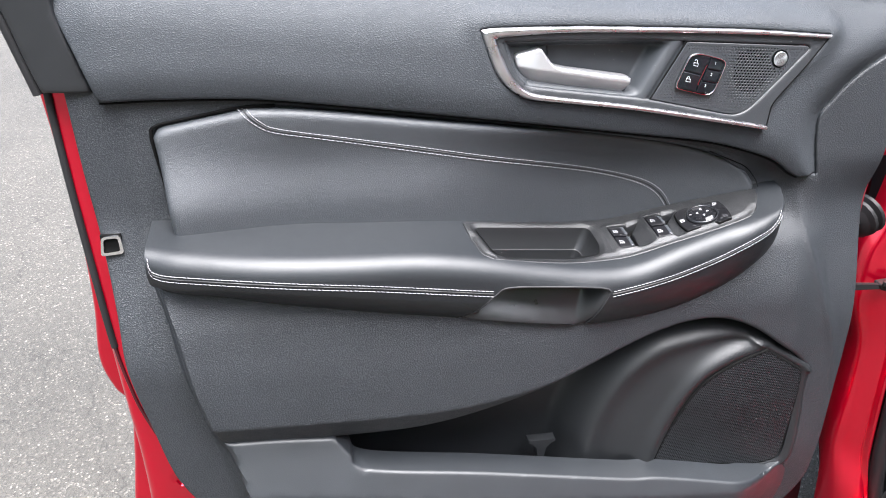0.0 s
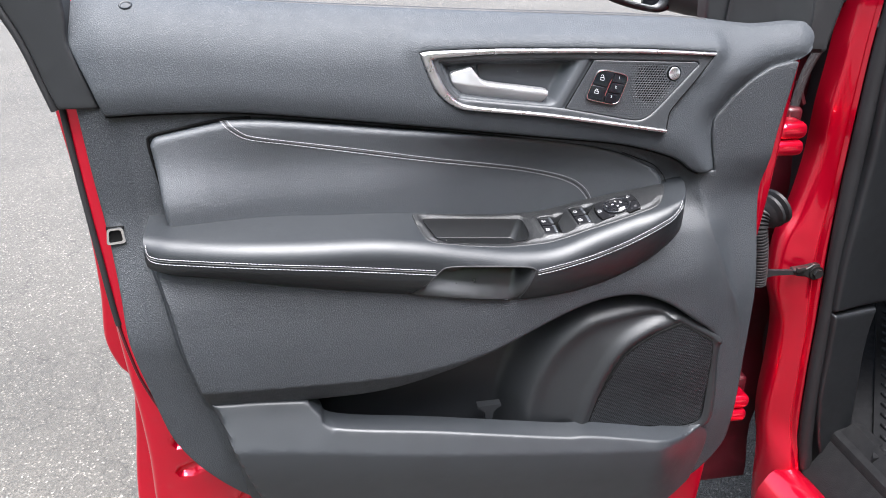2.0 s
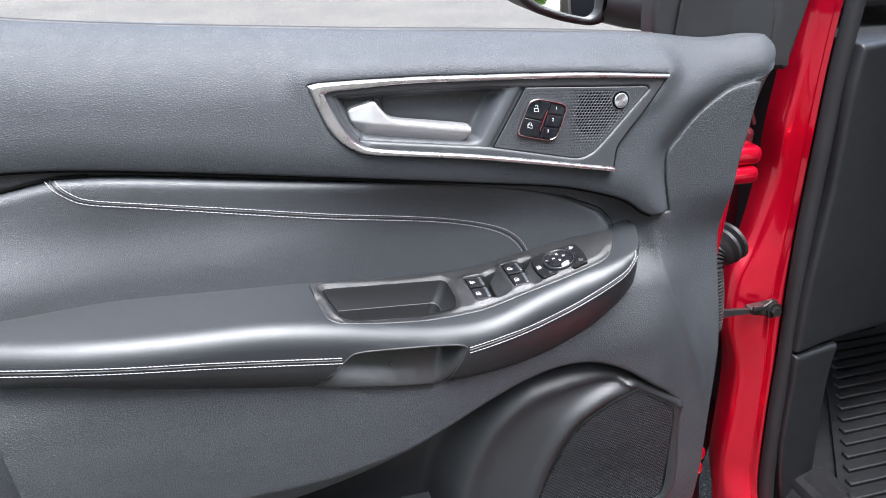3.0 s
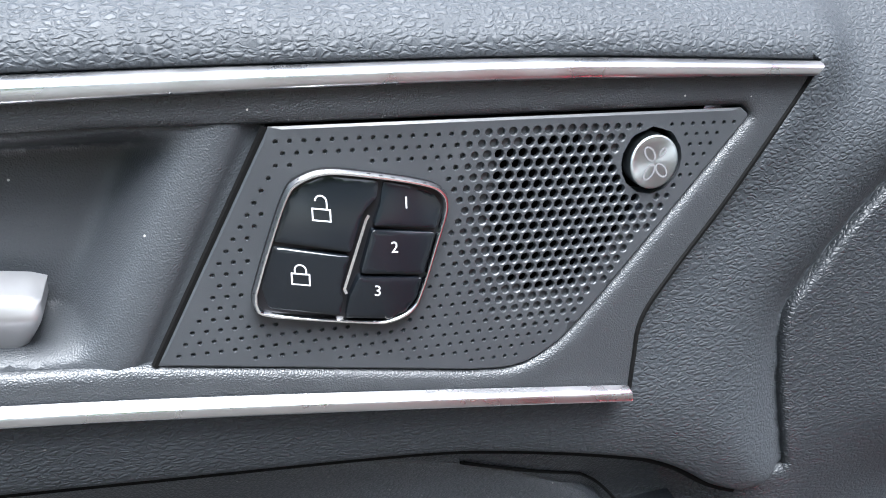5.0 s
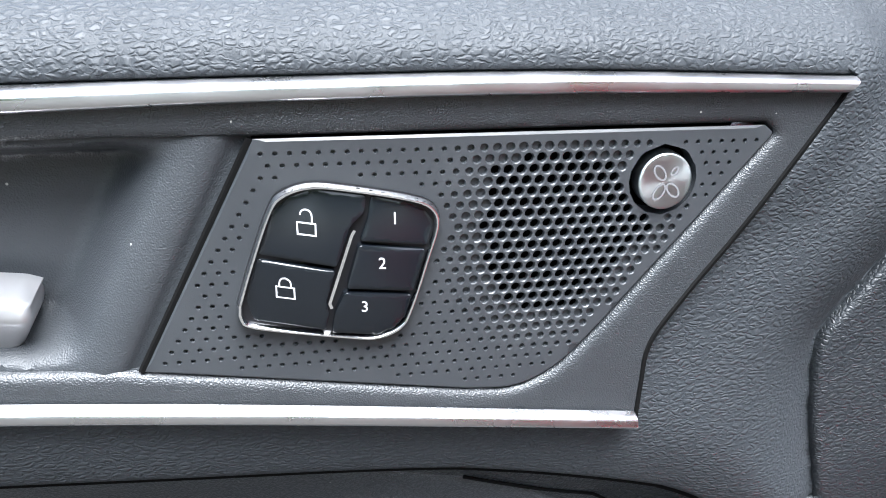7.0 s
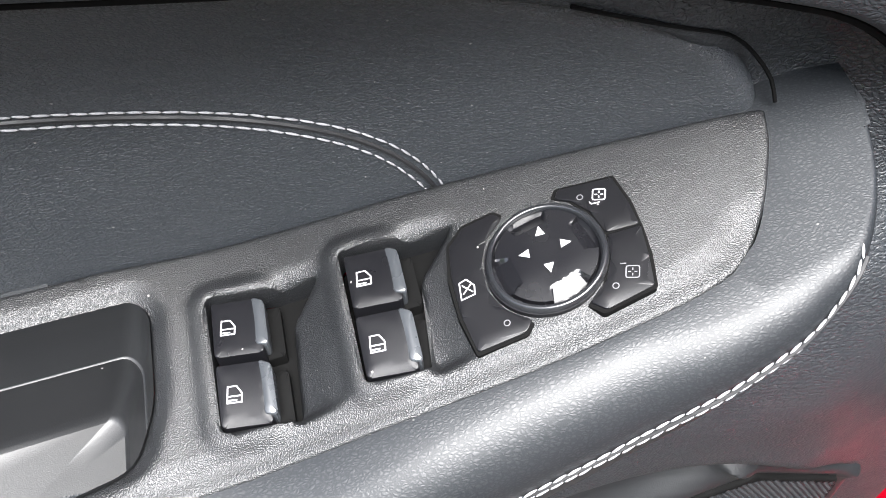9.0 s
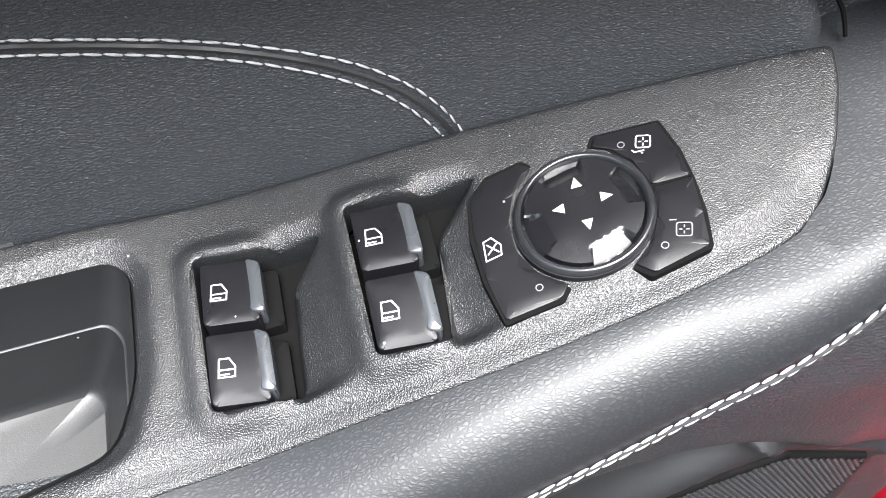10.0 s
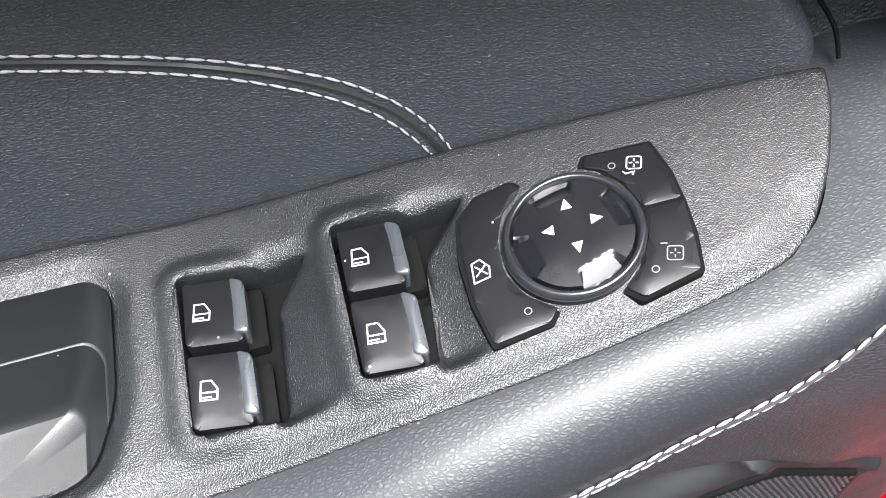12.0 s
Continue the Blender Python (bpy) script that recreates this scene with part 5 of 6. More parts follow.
dial = part("mirror_dial", sheet(ring(dx, dy, 0.0166, 56), lambda x, y: -0.0030 + 0.0011 * smooth(0.0146, 0.0141, rad(x, y)), to3d=on_plate, step=0.0012, skirt=0.004), GLOSS, door, "round mirror adjuster dial")
part("dial_ring", ribbon(ring(dx, dy, 0.0163, 72), ring(dx, dy, 0.0143, 72), 0.0014, on_plate, n=72, k=7, base=-0.0032, closed=True), RING, dial, "dark gloss ring")


def disc_row(r, n=160):
    """One ring of the tilt disc, sunk where the four thumb notches lie."""
    a = np.linspace(0, 2 * math.pi, n, endpoint=False)
    sunk = np.zeros(n)
    for k in (100, 190, 285, 12):
        off = np.abs((a - radians(k) + math.pi) % (2 * math.pi) - math.pi)
        across = r * np.sin(np.clip(off, 0, 1.5))
        reach = r * np.cos(np.clip(off, 0, 1.5))
        sunk = np.maximum(sunk, smooth(0.0058, 0.0052, across + 0.35 * (0.0132 - reach)) * np.clip((reach - 0.0089) / 0.0045, 0, 1) * (off < 1.0))
    d = -0.0044 + 0.0026 * sunk - 0.0005 * (1 - (r / 0.0136) ** 2)
    return on_plate(dx + r * np.cos(a), dy + r * np.sin(a), d)


edge_ring = [on_plate(dx + 0.0137 * np.cos(a), dy + 0.0137 * np.sin(a), np.full(160, -0.0016)) for a in [np.linspace(0, 2 * math.pi, 160, endpoint=False)]]
disc = part("tilt_disc", loft([disc_row(r) for r in (0.0003, 0.002, 0.004, 0.006, 0.0075, 0.0085, 0.0090, 0.0094, 0.0098, 0.0102, 0.0106, 0.0110, 0.0114, 0.0118, 0.0122, 0.0126, 0.0130, 0.0134, 0.0137)] + edge_ring, True, True), PIANO, dial, "gloss black four-way disc", sharp=22)
for ax, ay, ang in ((0.2877, -0.0008, 85), (0.2930, -0.0066, -10), (0.2822, -0.0060, 172), (0.2872, -0.0120, -95)):
    pts = [(ax + 0.0017 * math.cos(radians(ang + k)), ay + 0.0017 * math.sin(radians(ang + k))) for k in (0, 130, 230)]
    bm = bmesh.new()
    p = np.array(pts)
    bm.faces.new([bm.verts.new(q) for q in on_plate(p[:, 0], p[:, 1], np.full(3, -0.0053))])
    bmesh.ops.recalc_face_normals(bm, faces=bm.faces[:])
    part("arrow", bm, WHITE, dial)
PX, PY = (0.93, -0.35), (0.35, 0.93)
square = (filleted([(-0.5, -0.5), (0.5, -0.5), (0.5, 0.5), (-0.5, 0.5)], 0.16, 3), True)
plus = [([(a * 0.12, b * 0.12), (a * 0.34, b * 0.34)], False) for a, b in ((1, 0), (-1, 0), (0, 1), (0, -1))]
cross = [([(-0.3, -0.3), (0.3, 0.3)], False), ([(-0.3, 0.3), (0.3, -0.3)], False)]
sign(buttons[0], on_plate, (0.2655, -0.0085), (1, -0.05), (0.1, 1), 0.0044, -0.0027, [([(-0.45, -0.65), (0.4, -0.5), (0.45, 0.1), (0.0, 0.65), (-0.45, 0.5)], True), *cross], 0.00030)
sign(buttons[1], on_plate, (0.3068, 0.0058), PX, PY, 0.0034, -0.0027, [square, ([(-0.75, -0.70), (-0.55, -0.88), (0.1, -0.72)], False), *plus], 0.00030)
sign(buttons[2], on_plate, (0.3072, -0.0198), PX, PY, 0.0034, -0.0027, [square, ([(-0.95, 0.70), (-0.5, 0.72)], False), *plus], 0.00030, GREYP)
for b, (cx, cy) in zip(buttons, ((0.2729, -0.0219), (0.3018, 0.0070), (0.3020, -0.0220))):
    part("indicator", stroke(ring(cx, cy, 0.0008, 12), 0.00025, on_plate, -0.0026, True), GREYP, b)

# ---- the door mirror and its sail ----
SAIL = loop([(0.412, 1.10), (0.408, 1.16), (0.420, 1.24)], [(0.420, 1.24), (0.52, 1.26)], [(0.52, 1.26), (0.542, 1.15), (0.545, 1.10)], [(0.545, 1.10), (0.412, 1.10)])
part("mirror_sail", sheet(SAIL, lambda x, z: 0.064 - 0.02 * smooth(0.50, 0.545, x), edge=0.006, skirt=0.02), SMOOTHP, door, "dark grey mirror sail panel")
part("glass_run", tube([(0.434, 0.060, 1.10), (0.438, 0.060, 1.16), (0.452, 0.064, 1.25)], 0.0025, 6), RUBBER, door)
part("quarter_post", sheet(filleted([(0.535, 1.08), (0.575, 1.08), (0.605, 1.24), (0.555, 1.26)], 0.006), lambda x, z: 0.050 + 0.0 * x, edge=0.005, skirt=0.05, step=0.012), RUBBER, door, "black window frame post")
MIRROR = filleted([(0.305, 1.185), (0.306, 1.150), (0.330, 1.127), (0.372, 1.113), (0.410, 1.107), (0.426, 1.112), (0.430, 1.19), (0.415, 1.265), (0.330, 1.265)], 0.02)


def on_mirror(u, v, d):
    return np.stack([u, 0.205 - 0.12 * (u - 0.37) + d, v], 1)


mirror = part("side_mirror", sheet(MIRROR, lambda x, z: 0.0 * x, holes=[filleted([(0.314, 1.186), (0.315, 1.156), (0.335, 1.137), (0.374, 1.123), (0.404, 1.117), (0.414, 1.125), (0.416, 1.19), (0.405, 1.25), (0.335, 1.25)], 0.016)], to3d=on_mirror, edge=0.008, skirt=0.07, hole_edge=0.004, hole_skirt=0.02, step=0.008), SMOOTHP, door, "black door mirror housing")
part("mirror_glass", sheet(filleted([(0.313, 1.186), (0.314, 1.156), (0.334, 1.136), (0.374, 1.122), (0.405, 1.116), (0.415, 1.125), (0.417, 1.19), (0.406, 1.251), (0.334, 1.251)], 0.016), lambda x, z: 0.016 + 0.10 * (z - 1.19), to3d=on_mirror, step=0.02), GLASS_M, mirror, "mirror glass")
part("mirror_arm", loft([[(x, y0 + r * math.sin(a) * 1.6, z0 + r * math.cos(a)) for a in np.linspace(0, 2 * math.pi, 14, endpoint=False)] for x, y0, z0, r in ((0.418, 0.235, 1.140, 0.030), (0.448, 0.20, 1.135, 0.030), (0.468, 0.155, 1.134, 0.027), (0.482, 0.115, 1.134, 0.026))], True), SMOOTHP, mirror, "black mirror arm")

# ---- the car body beside the door ----
car = thing("red_car", (0.9, 0.3, 0.30), "red car body with door pillar, sill and black cabin trim", "car")
LEFT = ((0.15, 0.724), (0.211, 0.714), (0.315, 0.703), (0.431, 0.692), (0.511, 0.692), (0.599, 0.683), (0.6635, 0.660), (0.715, 0.656), (0.7467, 0.658), (0.7983, 0.6735), (0.84, 0.6815), (0.88, 0.6865), (0.97, 0.6872), (1.026, 0.6915), (1.075, 0.694), (1.24, 0.703))
RIGHT = ((0.15, 0.805), (0.229, 0.782), (0.343, 0.751), (0.493, 0.733), (0.629, 0.724), (0.773, 0.713), (0.858, 0.709), (0.977, 0.707), (1.056, 0.706), (1.24, 0.715))


def pillar_row(z):
    a, b = float(along(z, *LEFT)), float(along(z, *RIGHT))
    lip = 0.004 * math.exp(-((z - 0.75) / 0.012) ** 2)
    w = b - a
    out = 0.030 * float(smooth(0.40, 0.29, z))
    cut = [(0.14, 0.215), (0.03, 0.198), (0.000, 0.188), (0.010, 0.177), (0.05, 0.170), (0.12, 0.166), (0.30, 0.161 + lip), (0.50, 0.156), (0.66, 0.150), (0.76, 0.147), (0.81, 0.149), (0.84, 0.1475), (0.88, 0.142), (0.94, 0.138), (0.985, 0.138), (1.0, 0.142), (1.0, 0.175)]
    return [(a + w * t, y - out * math.sin(math.pi * min(1, t)) ** 0.6, z) for t, y in cut]


part("hinge_pillar", loft([pillar_row(z) for z in np.arange(0.15, 1.241, 0.01)]), RED, car, "glossy red hinge pillar", sharp=60)
# Back of the hinge gap, its shade put into the dark red.
part("pillar_shade", sheet(loop([(0.56, 1.24), (0.575, 0.90), (0.54, 0.60), (0.49, 0.15)], [(0.49, 0.15), (0.76, 0.15)], [(0.76, 0.15), (0.75, 1.24)], [(0.75, 1.24), (0.56, 1.24)], step=0.03), lambda x, z: 0.290 + 0.008 * np.sin(30 * z), step=0.02, skirt=0.02), SHADED_RED, car, "red metal behind the hinges, coloured dark for the shade there")
part("door_opening_seal", tube([(float(along(z, *RIGHT)) + 0.009, 0.128, z) for z in np.arange(0.15, 1.24, 0.015)], 0.0115, 12), RUBBER, car, "black door opening seal")
KICK_LOW = loop([(0.733, 0.640), (0.740, 0.574), (0.750, 0.459), (0.778, 0.356), (0.829, 0.241), (0.86, 0.15)], [(0.86, 0.15), (0.90, 0.15)], [(0.90, 0.15), (0.868, 0.288), (0.852, 0.3553), (0.834, 0.4804), (0.826, 0.5391), (0.824, 0.5947), (0.828, 0.632)], [(0.828, 0.632), (0.733, 0.640)])
KICK_UP = loop([(0.722, 1.09), (0.719, 1.03), (0.726, 0.910), (0.725, 0.820), (0.725, 0.730), (0.732, 0.645)], [(0.732, 0.645), (0.838, 0.637), (1.10, 0.60)], [(1.10, 0.60), (1.4, 0.66), (1.4, 1.09)], [(1.4, 1.09), (0.722, 1.09)])
part("kick_panel", sheet(KICK_LOW, lambda x, z: 0.106 + 0.25 * (x - 0.74), edge=0.006, skirt=0.2, step=0.012), SMOOTHP, car, "black kick panel")
part("dashboard_end", sheet(KICK_UP, lambda x, z: 0.104 + 0.30 * (x - 0.73), edge=0.008, skirt=0.2, step=0.012), SMOOTHP, car, "black dashboard end cover")
part("firewall_carpet", block((0.80, 0.62, 0.15), (1.9, 0.66, 1.05), 0.01), CARPET, car, "black carpeted front bulkhead")
part("floor_pan", block((0.80, -0.9, 0.34), (1.9, 0.65, 0.385), 0.01), CARPET, car, "black carpeted floor")
SILL_CUT = ((0.765, 0.300), (0.752, 0.306), (0.735, 0.300), (0.718, 0.285), (0.702, 0.255), (0.700, 0.215), (0.715, 0.190), (0.77, 0.185))
part("rocker_sill", loft([[(x - 0.010 * smooth(0.05, 0.14, y), y, z) for x, z in SILL_CUT] for y in np.arange(-1.15, 0.141, 0.03)]), RED, car, "glossy red rocker sill", sharp=50)
part("sill_cover", loft([[(x, y, z) for x, z in ((0.87, 0.372), (0.855, 0.398), (0.835, 0.402), (0.805, 0.375), (0.780, 0.330), (0.760, 0.302), (0.758, 0.285))] for y in np.arange(-1.0, 0.13, 0.04)]), CARPET, car, "black sill cover", sharp=50)
# Out of view: added for red reflections in the trim and to block light.
REAR = loop([(-1.02, 0.36), (-1.04, 0.62), (-1.05, 1.02)], [(-1.05, 1.02), (-1.6, 1.06), (-2.05, 1.08)], [(-2.05, 1.08), (-2.10, 0.80), (-1.95, 0.36)], [(-1.95, 0.36), (-1.02, 0.36)], step=0.03)
part("rear_door", sheet(REAR, lambda y, z: 0.0 * y - 0.035 * np.exp(-((z - 0.75) / 0.25) ** 2), to3d=lambda u, v, d: np.stack([0.715 + d, u, v], 1), edge=0.012, skirt=0.05, step=0.04), RED, car, "red rear door panel, unseen, added for reflections")
part("centre_pillar", loft([[(x, y, z) for x, y in ((0.735, -1.045), (0.735, -0.955), (0.78, -0.93), (0.84, -0.95), (0.84, -1.045))] for z in np.arange(0.36, 1.60, 0.1)]), RED, car, "red centre pillar, unseen, added for reflections", sharp=50)
mat_thing = thing("floor_mat", (1.0, 0.2, 0.386), "black ribbed rubber floor mat on the carpet", "floor mat")
part("mat_base", loft([[(0.815, 0.035, z), (1.30, 0.035, z), (1.30, 0.52, z), (1.175, 0.52, z)] for z in (0.386, 0.396)], True, True), MATRUB, mat_thing, sharp=20)
for k in range(17):
    y0 = 0.041 + 0.028 * k
    part("mat_rib", block((0.842 + 0.028 * 0.745 * k, y0, 0.395), (1.27, y0 + 0.016, 0.403), 0.002, 1), MATRUB, mat_thing)

for z0 in (0.931, 0.441):
    hinge = part("door_hinge", merged(block((0.592, 0.140, z0), (0.640, 0.185, z0 + 0.026), 0.011, 4), block((0.585, 0.136, z0 - 0.024), (0.636, 0.185, z0), 0.010, 4)), RED, car, "red painted door hinge")
    part("hinge_pin", tube([(0.606, 0.165, z0 - 0.034), (0.606, 0.165, z0 + 0.036)], 0.006), SHADED_RED, hinge)
    part("hinge_plate", block((0.628, 0.185, z0 - 0.036), (0.656, 0.24, z0 + 0.036), 0.008, 3), SHADED_RED, hinge)
strap = part("check_strap", loft([[(x, y0 + a, z0 + b) for a, b in ((-0.003, -h), (0.003, -h), (0.003, h), (-0.003, h))] for x, y0, z0, h in ((0.545, 0.150, 0.700, 0.013), (0.592, 0.150, 0.7035, 0.0115), (0.610, 0.149, 0.7052, 0.009), (0.634, 0.148, 0.7070, 0.0047), (0.690, 0.146, 0.7050, 0.0032))], True, True), RUBBER, car, "black door check strap", sharp=20)
bracket = part("strap_bracket", sheet(filleted([(0.666, 0.711), (0.690, 0.713), (0.700, 0.720), (0.713, 0.719), (0.719, 0.709), (0.717, 0.695), (0.706, 0.689), (0.694, 0.696), (0.670, 0.701)], 0.004), lambda x, z: 0.141 + 0.0 * x, step=0.004, edge=0.002, skirt=0.012), STEEL, strap, "dark steel strap bracket")
part("bracket_tab", block((0.668, 0.136, 0.709), (0.684, 0.141, 0.7175), 0.0015), STEEL, bracket, "dull metal tab")
part("washer", tube([(0.7050, 0.1375, 0.7055), (0.7050, 0.141, 0.7055)], 0.0115, 20), STEEL, bracket, sharp=20)
part("bolt", tube([(0.7050, 0.131, 0.7055), (0.7050, 0.139, 0.7055)], 0.0078, 6), STEEL, bracket, "hex bolt", sharp=20)
boot_pts = curve2([(0.597, 0.128, 0.700), (0.594, 0.126, 0.722), (0.588, 0.125, 0.760), (0.581, 0.127, 0.795), (0.585, 0.135, 0.815), (0.598, 0.143, 0.822)], 0.0017)
boot = part("wiring_boot", tube(boot_pts, [0.0128 if i % 3 else 0.0088 for i in range(len(boot_pts))], 14), RUBBER, car, "corrugated rubber wiring boot", sharp=30)
part("boot_collar", tube([(0.588 + 0.0036 * k, 0.140 + 0.0012 * k, 0.812 + 0.0014 * k) for k in range(10)], [0.012, 0.020, 0.026, 0.020, 0.028, 0.029, 0.020, 0.029, 0.030, 0.016], 18), RUBBER, boot, sharp=30)
part("foam_strip", tube(curve2([(0.668, 0.195, 1.06), (0.655, 0.2, 1.02), (0.648, 0.2, 0.98), (0.647, 0.2, 0.95), (0.650, 0.2, 0.92)], 0.01), 0.0065, 8), FOAM, car, "dark speckled foam strip")
part("cable_channel", tube(curve2([(0.612, 0.205, 0.68), (0.613, 0.205, 0.63), (0.628, 0.205, 0.54), (0.650, 0.205, 0.44), (0.652, 0.205, 0.38)], 0.012), 0.008, 8), SHADED_RED, car)
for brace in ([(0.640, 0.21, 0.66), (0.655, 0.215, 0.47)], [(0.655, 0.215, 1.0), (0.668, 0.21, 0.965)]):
    part("fender_brace", tube(brace, 0.0045, 6), SHADED_RED, car)
# Unseen flat plate in the fender's place, added to block light.
part("fender_blind", sheet(loop([(0.62, 0.15), (0.70, 0.15)], [(0.70, 0.15), (0.70, 1.12)], [(0.70, 1.12), (0.62, 1.12)], [(0.62, 1.12), (0.62, 0.15)], step=0.03), lambda x, z: 0.36 + 0.0 * x, step=0.04, skirt=0.03), SHADED_RED, car)
part("front_wheel", loft([[(0.98 + dx_, 0.95 + r * math.cos(a), 0.36 + r * math.sin(a)) for a in np.linspace(0, 2 * math.pi, 28, endpoint=False)] for dx_, r in ((0.0, 0.25), (0.0, 0.33), (0.02, 0.36), (0.20, 0.36), (0.22, 0.33))], True, True), RUBBER, car, "black tyre")
# Also closes the hinge gap from above to keep sky light out.
part("cowl", block((0.565, 0.20, 1.115), (1.30, 0.75, 1.15), 0.01), RUBBER, car, "black cowl cover")
# Wall and roof out of view, added to keep sky light off the cabin.
part("wall_blocker", block((2.05, -1.6, 0.36), (2.10, 0.66, 1.50), 0.02), CARPET, car, "dark far side of the cabin, unseen, blocks light")
part("roof_blocker", block((0.84, -1.9, 1.60), (2.10, 0.0, 1.66), 0.03), RED, car, "red roof panel, unseen, blocks sky light")
part("windscreen_pillar", tube([(0.715, 0.20, 1.20), (0.73, 0.10, 1.34), (0.80, -0.1, 1.60)], 0.045, 14), RED, car, "red windscreen pillar")

# ---- ground ----
asphalt = bpy.data.materials.new("weathered_asphalt")
asphalt.use_nodes = True
n, l = asphalt.node_tree.nodes, asphalt.node_tree.links
b = n["Principled BSDF"]
b.inputs["Roughness"].default_value = 0.9
tc = n.new("ShaderNodeTexCoord")
stones = n.new("ShaderNodeTexVoronoi")
stones.inputs["Scale"].default_value = 230
l.new(tc.outputs["Object"], stones.inputs["Vector"])
tone = n.new("ShaderNodeValToRGB")
tone.color_ramp.elements[0].position, tone.color_ramp.elements[0].color = 0.1, (0.048, 0.0435, 0.0368, 1)
tone.color_ramp.elements[1].position, tone.color_ramp.elements[1].color = 0.97, (0.27, 0.249, 0.214, 1)
mid_tone = tone.color_ramp.elements.new(0.78)
mid_tone.color = (0.084, 0.0775, 0.0665, 1)
l.new(stones.outputs["Color"], tone.inputs["Fac"])
stain = n.new("ShaderNodeTexNoise")
stain.inputs["Scale"].default_value, stain.inputs["Detail"].default_value = 1.3, 8
l.new(tc.outputs["Object"], stain.inputs["Vector"])
stain_r = n.new("ShaderNodeMapRange")
stain_r.inputs["From Min"].default_value, stain_r.inputs["From Max"].default_value = 0.35, 0.65
stain_r.inputs["To Min"].default_value, stain_r.inputs["To Max"].default_value = 0.53, 0.72
l.new(stain.outputs[0], stain_r.inputs["Value"])
wob = n.new("ShaderNodeTexNoise")
wob.inputs["Scale"].default_value, wob.inputs["Detail"].default_value = 5, 6
l.new(tc.outputs["Object"], wob.inputs["Vector"])
wob_v = n.new("ShaderNodeVectorMath")
wob_v.operation = "MULTIPLY_ADD"
wob_v.inputs[1].default_value = (0.35, 0.35, 0.35)
l.new(wob.outputs["Color"], wob_v.inputs[0])
l.new(tc.outputs["Object"], wob_v.inputs[2])
crack = n.new("ShaderNodeTexVoronoi")
crack.feature = "DISTANCE_TO_EDGE"
crack.inputs["Scale"].default_value = 1.7
l.new(wob_v.outputs[0], crack.inputs["Vector"])
crack_r = n.new("ShaderNodeMapRange")
crack_r.inputs["From Max"].default_value = 0.009
crack_r.inputs["To Min"].default_value = 0.62
l.new(crack.outputs["Distance"], crack_r.inputs["Value"])
mul = n.new("ShaderNodeMath")
mul.operation = "MULTIPLY"
l.new(stain_r.outputs[0], mul.inputs[0])
l.new(crack_r.outputs[0], mul.inputs[1])
sc = n.new("ShaderNodeVectorMath")
sc.operation = "SCALE"
l.new(tone.outputs[0], sc.inputs[0])
l.new(mul.outputs[0], sc.inputs["Scale"])
l.new(sc.outputs[0], b.inputs["Base Color"])
bp = n.new("ShaderNodeBump")
bp.inputs["Distance"].default_value = 0.004
l.new(stones.outputs["Distance"], bp.inputs["Height"])
l.new(bp.outputs[0], b.inputs["Normal"])
g = bmesh.new()
bmesh.ops.create_grid(g, x_segments=20, y_segments=20, size=300)
tagged(part("ground", g, asphalt), "weathered grey asphalt with cracks and light stones", "ground", kind="structure")

# ---- the parked car far behind ----
far_car = thing("parked_car", (1.2, 13.2, 0), "light parked car on the asphalt far off", "car")
SIDE = filleted([(-1.75, 0.35), (-1.75, 0.85), (-1.55, 1.05), (-0.7, 1.12), (-0.1, 1.62), (1.9, 1.66), (2.7, 1.15), (3.9, 0.95), (4.0, 0.40), (3.6, 0.30), (-1.4, 0.30)], 0.18)
SILVER = mat("pale_car_paint", (0.55, 0.56, 0.58), 0.3, 0.3, coat=1.0)


def at_far(u, v, d):
    return np.stack([u, 12.2 + d, v], 1)


part("body_shell", sheet(SIDE, lambda x, z: 0.05 + 0.10 * smooth(0.9, 1.6, z) + 0.0 * x, to3d=at_far, step=0.15, edge=0.08, skirt=1.7), SILVER, far_car)
part("side_glass", sheet(filleted([(-0.4, 1.15), (-0.05, 1.52), (1.8, 1.55), (2.3, 1.15)], 0.06), lambda x, z: 0.10 + 0.0 * x, to3d=at_far, step=0.2, skirt=0.02), PIANO, far_car)
for wx in (-0.75, 3.0):
    wheel = part("wheel", sheet(ring(wx, 0.34, 0.34, 36), lambda x, z: 0.05 * smooth(0.26, 0.20, np.hypot(x - wx, z - 0.34)), to3d=at_far, step=0.05, edge=0.03, skirt=0.22), RUBBER, far_car)
    part("rim", sheet(ring(wx, 0.34, 0.22, 24), lambda x, z: 0.0 * x + 0.02, to3d=at_far, step=0.05, edge=0.02, skirt=0.05), SATIN, wheel)

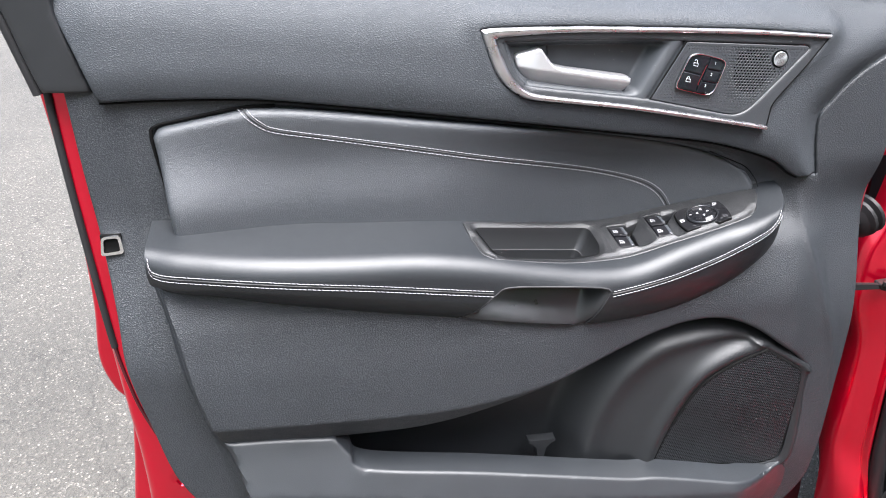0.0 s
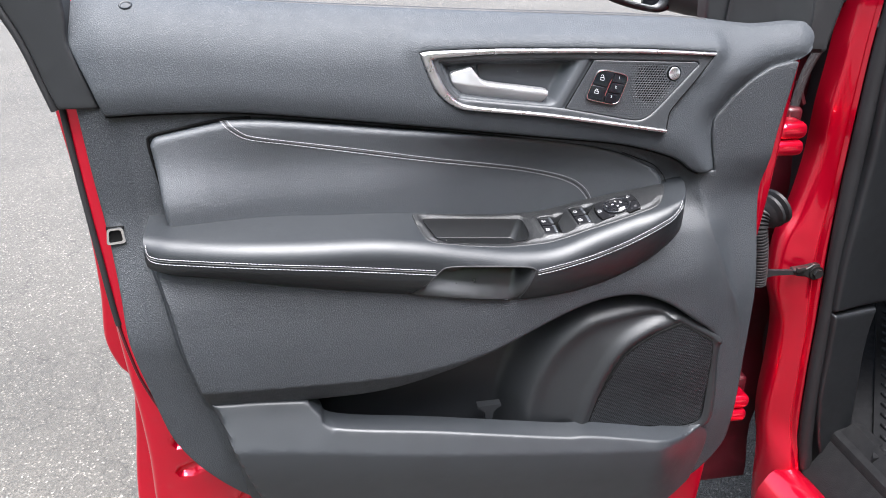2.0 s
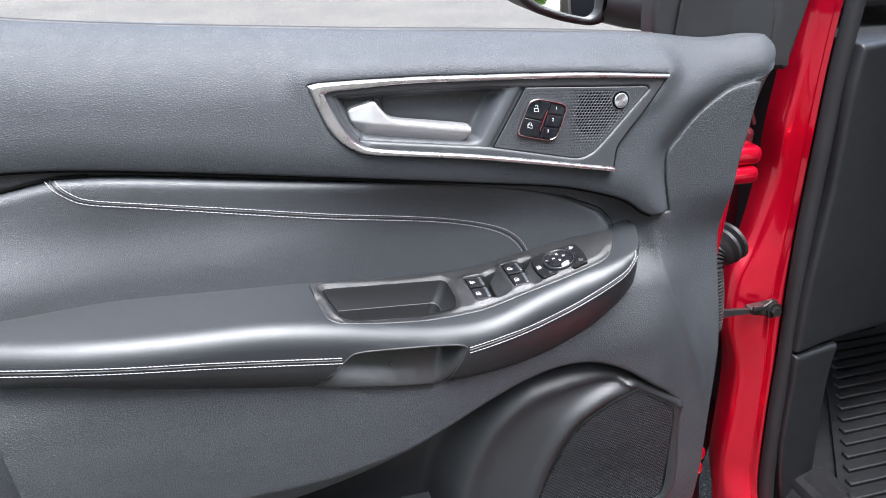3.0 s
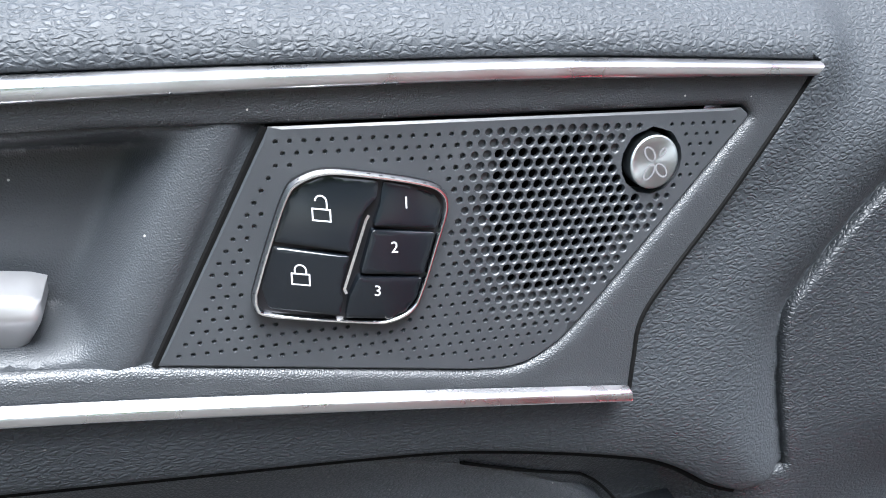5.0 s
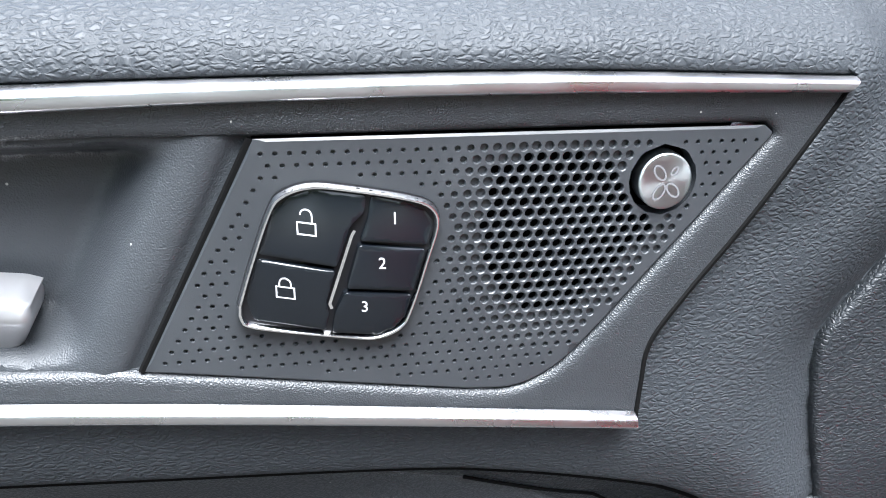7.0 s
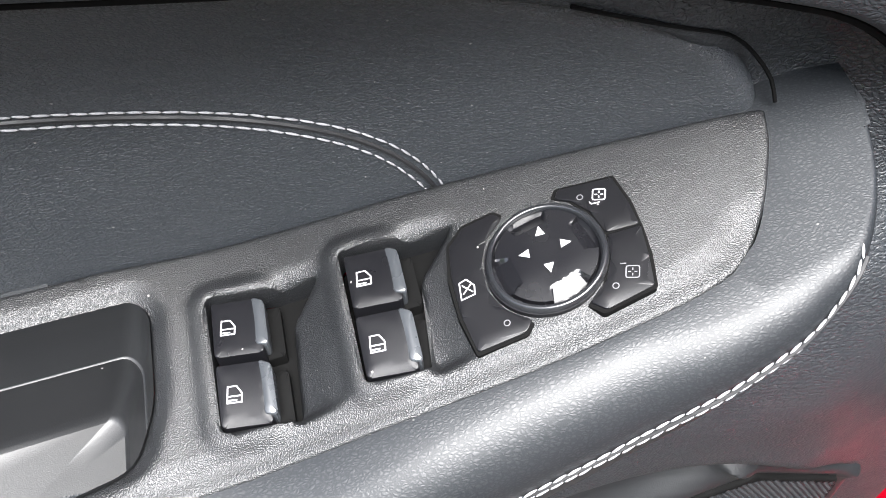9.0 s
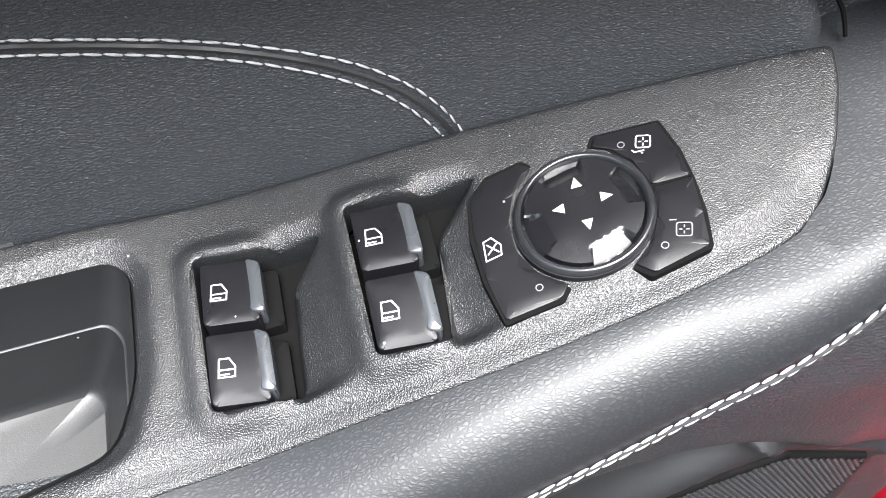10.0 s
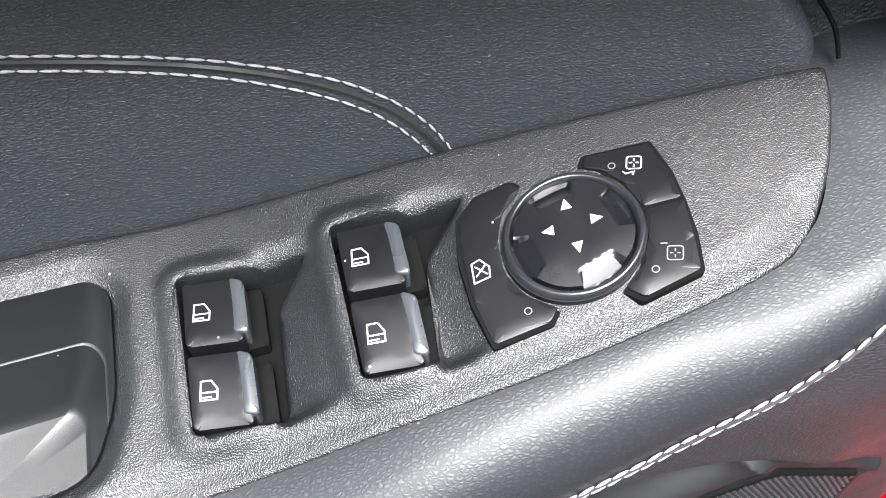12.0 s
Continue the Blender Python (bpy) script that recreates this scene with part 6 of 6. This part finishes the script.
# ---- trees behind the walker: seen in the door mirror, row widened to block low sky ----
LEAF = mat("green_leaves", (0.07, 0.15, 0.03), 0.6, vary=0.4)
leaf_nodes = LEAF.node_tree
through_leaf = leaf_nodes.nodes.new("ShaderNodeBsdfTranslucent")
through_leaf.inputs["Color"].default_value = (0.20, 0.36, 0.06, 1)
both_sides = leaf_nodes.nodes.new("ShaderNodeMixShader")
leaf_nodes.links.new(leaf_nodes.nodes["Principled BSDF"].outputs[0], both_sides.inputs[1])
leaf_nodes.links.new(through_leaf.outputs[0], both_sides.inputs[2])
leaf_nodes.links.new(both_sides.outputs[0], leaf_nodes.nodes["Material Output"].inputs["Surface"])
BARK = mat("tree_bark", (0.12, 0.09, 0.07), 0.85, grain=("fine", 60, 0.01))


def tree(x, y, h, seed):
    r = random.Random(seed)
    t = thing("tree", (x, y, 0), "leafy green tree beside the parking lot", "tree", "trees behind the lot")
    trunk = tube([(x, y, 0), (x + r.uniform(-.1, .1), y, h * 0.25), (x + r.uniform(-.2, .2), y, h * 0.5), (x, y, h * 0.8)], [0.2, 0.16, 0.12, 0.04], 9)
    limbs = [tube([(x, y, h * k), (x + 1.6 * math.cos(a), y + 1.6 * math.sin(a), h * (k + 0.22))], [0.08, 0.03], 6) for k, a in ((0.3, 0.5), (0.38, 2.4), (0.45, 4.2), (0.52, 5.5))]
    part("trunk", merged(trunk, *limbs), BARK, t)
    verts, faces = [], []
    for _ in range(5600):
        a, u, k = r.uniform(0, 6.283), r.uniform(-1, 1), r.random() ** 0.4
        lump = 1 + 0.25 * math.sin(3 * a + seed) * math.cos(4 * u)
        q = Vector((x + 2.3 * lump * k * math.cos(a) * math.sqrt(1 - u * u), y + 2.3 * lump * k * math.sin(a) * math.sqrt(1 - u * u), h * 0.62 + h * 0.36 * lump * k * u))
        m = Euler((r.uniform(0, 6), r.uniform(0, 6), r.uniform(0, 6))).to_matrix()
        s = r.uniform(0.13, 0.25)
        i = len(verts)
        verts += [q + m @ Vector(c) * s for c in ((-1, 0, 0), (0, -0.5, 0.1), (1, 0, 0), (0, 0.5, 0.1))]
        faces.append((i, i + 1, i + 2, i + 3))
    me = bpy.data.meshes.new("crown")
    me.from_pydata([v - BASE[t] for v in verts], [], faces)
    me.materials.append(LEAF)
    crown = new("crown", me)
    crown.parent = t


for i, (tx, ty, th) in enumerate(((-3.5, -11.0, 7.5), (-7.5, -10.0, 8.0), (0.5, -11.5, 7.6), (-11.0, -7.0, 7.4), (2.5, -10.2, 7.0), (5.0, -11.0, 8.2), (8.5, -10.0, 7.8), (-13.0, -2.5, 7.6))):
    tree(tx, ty, th, i + 3)
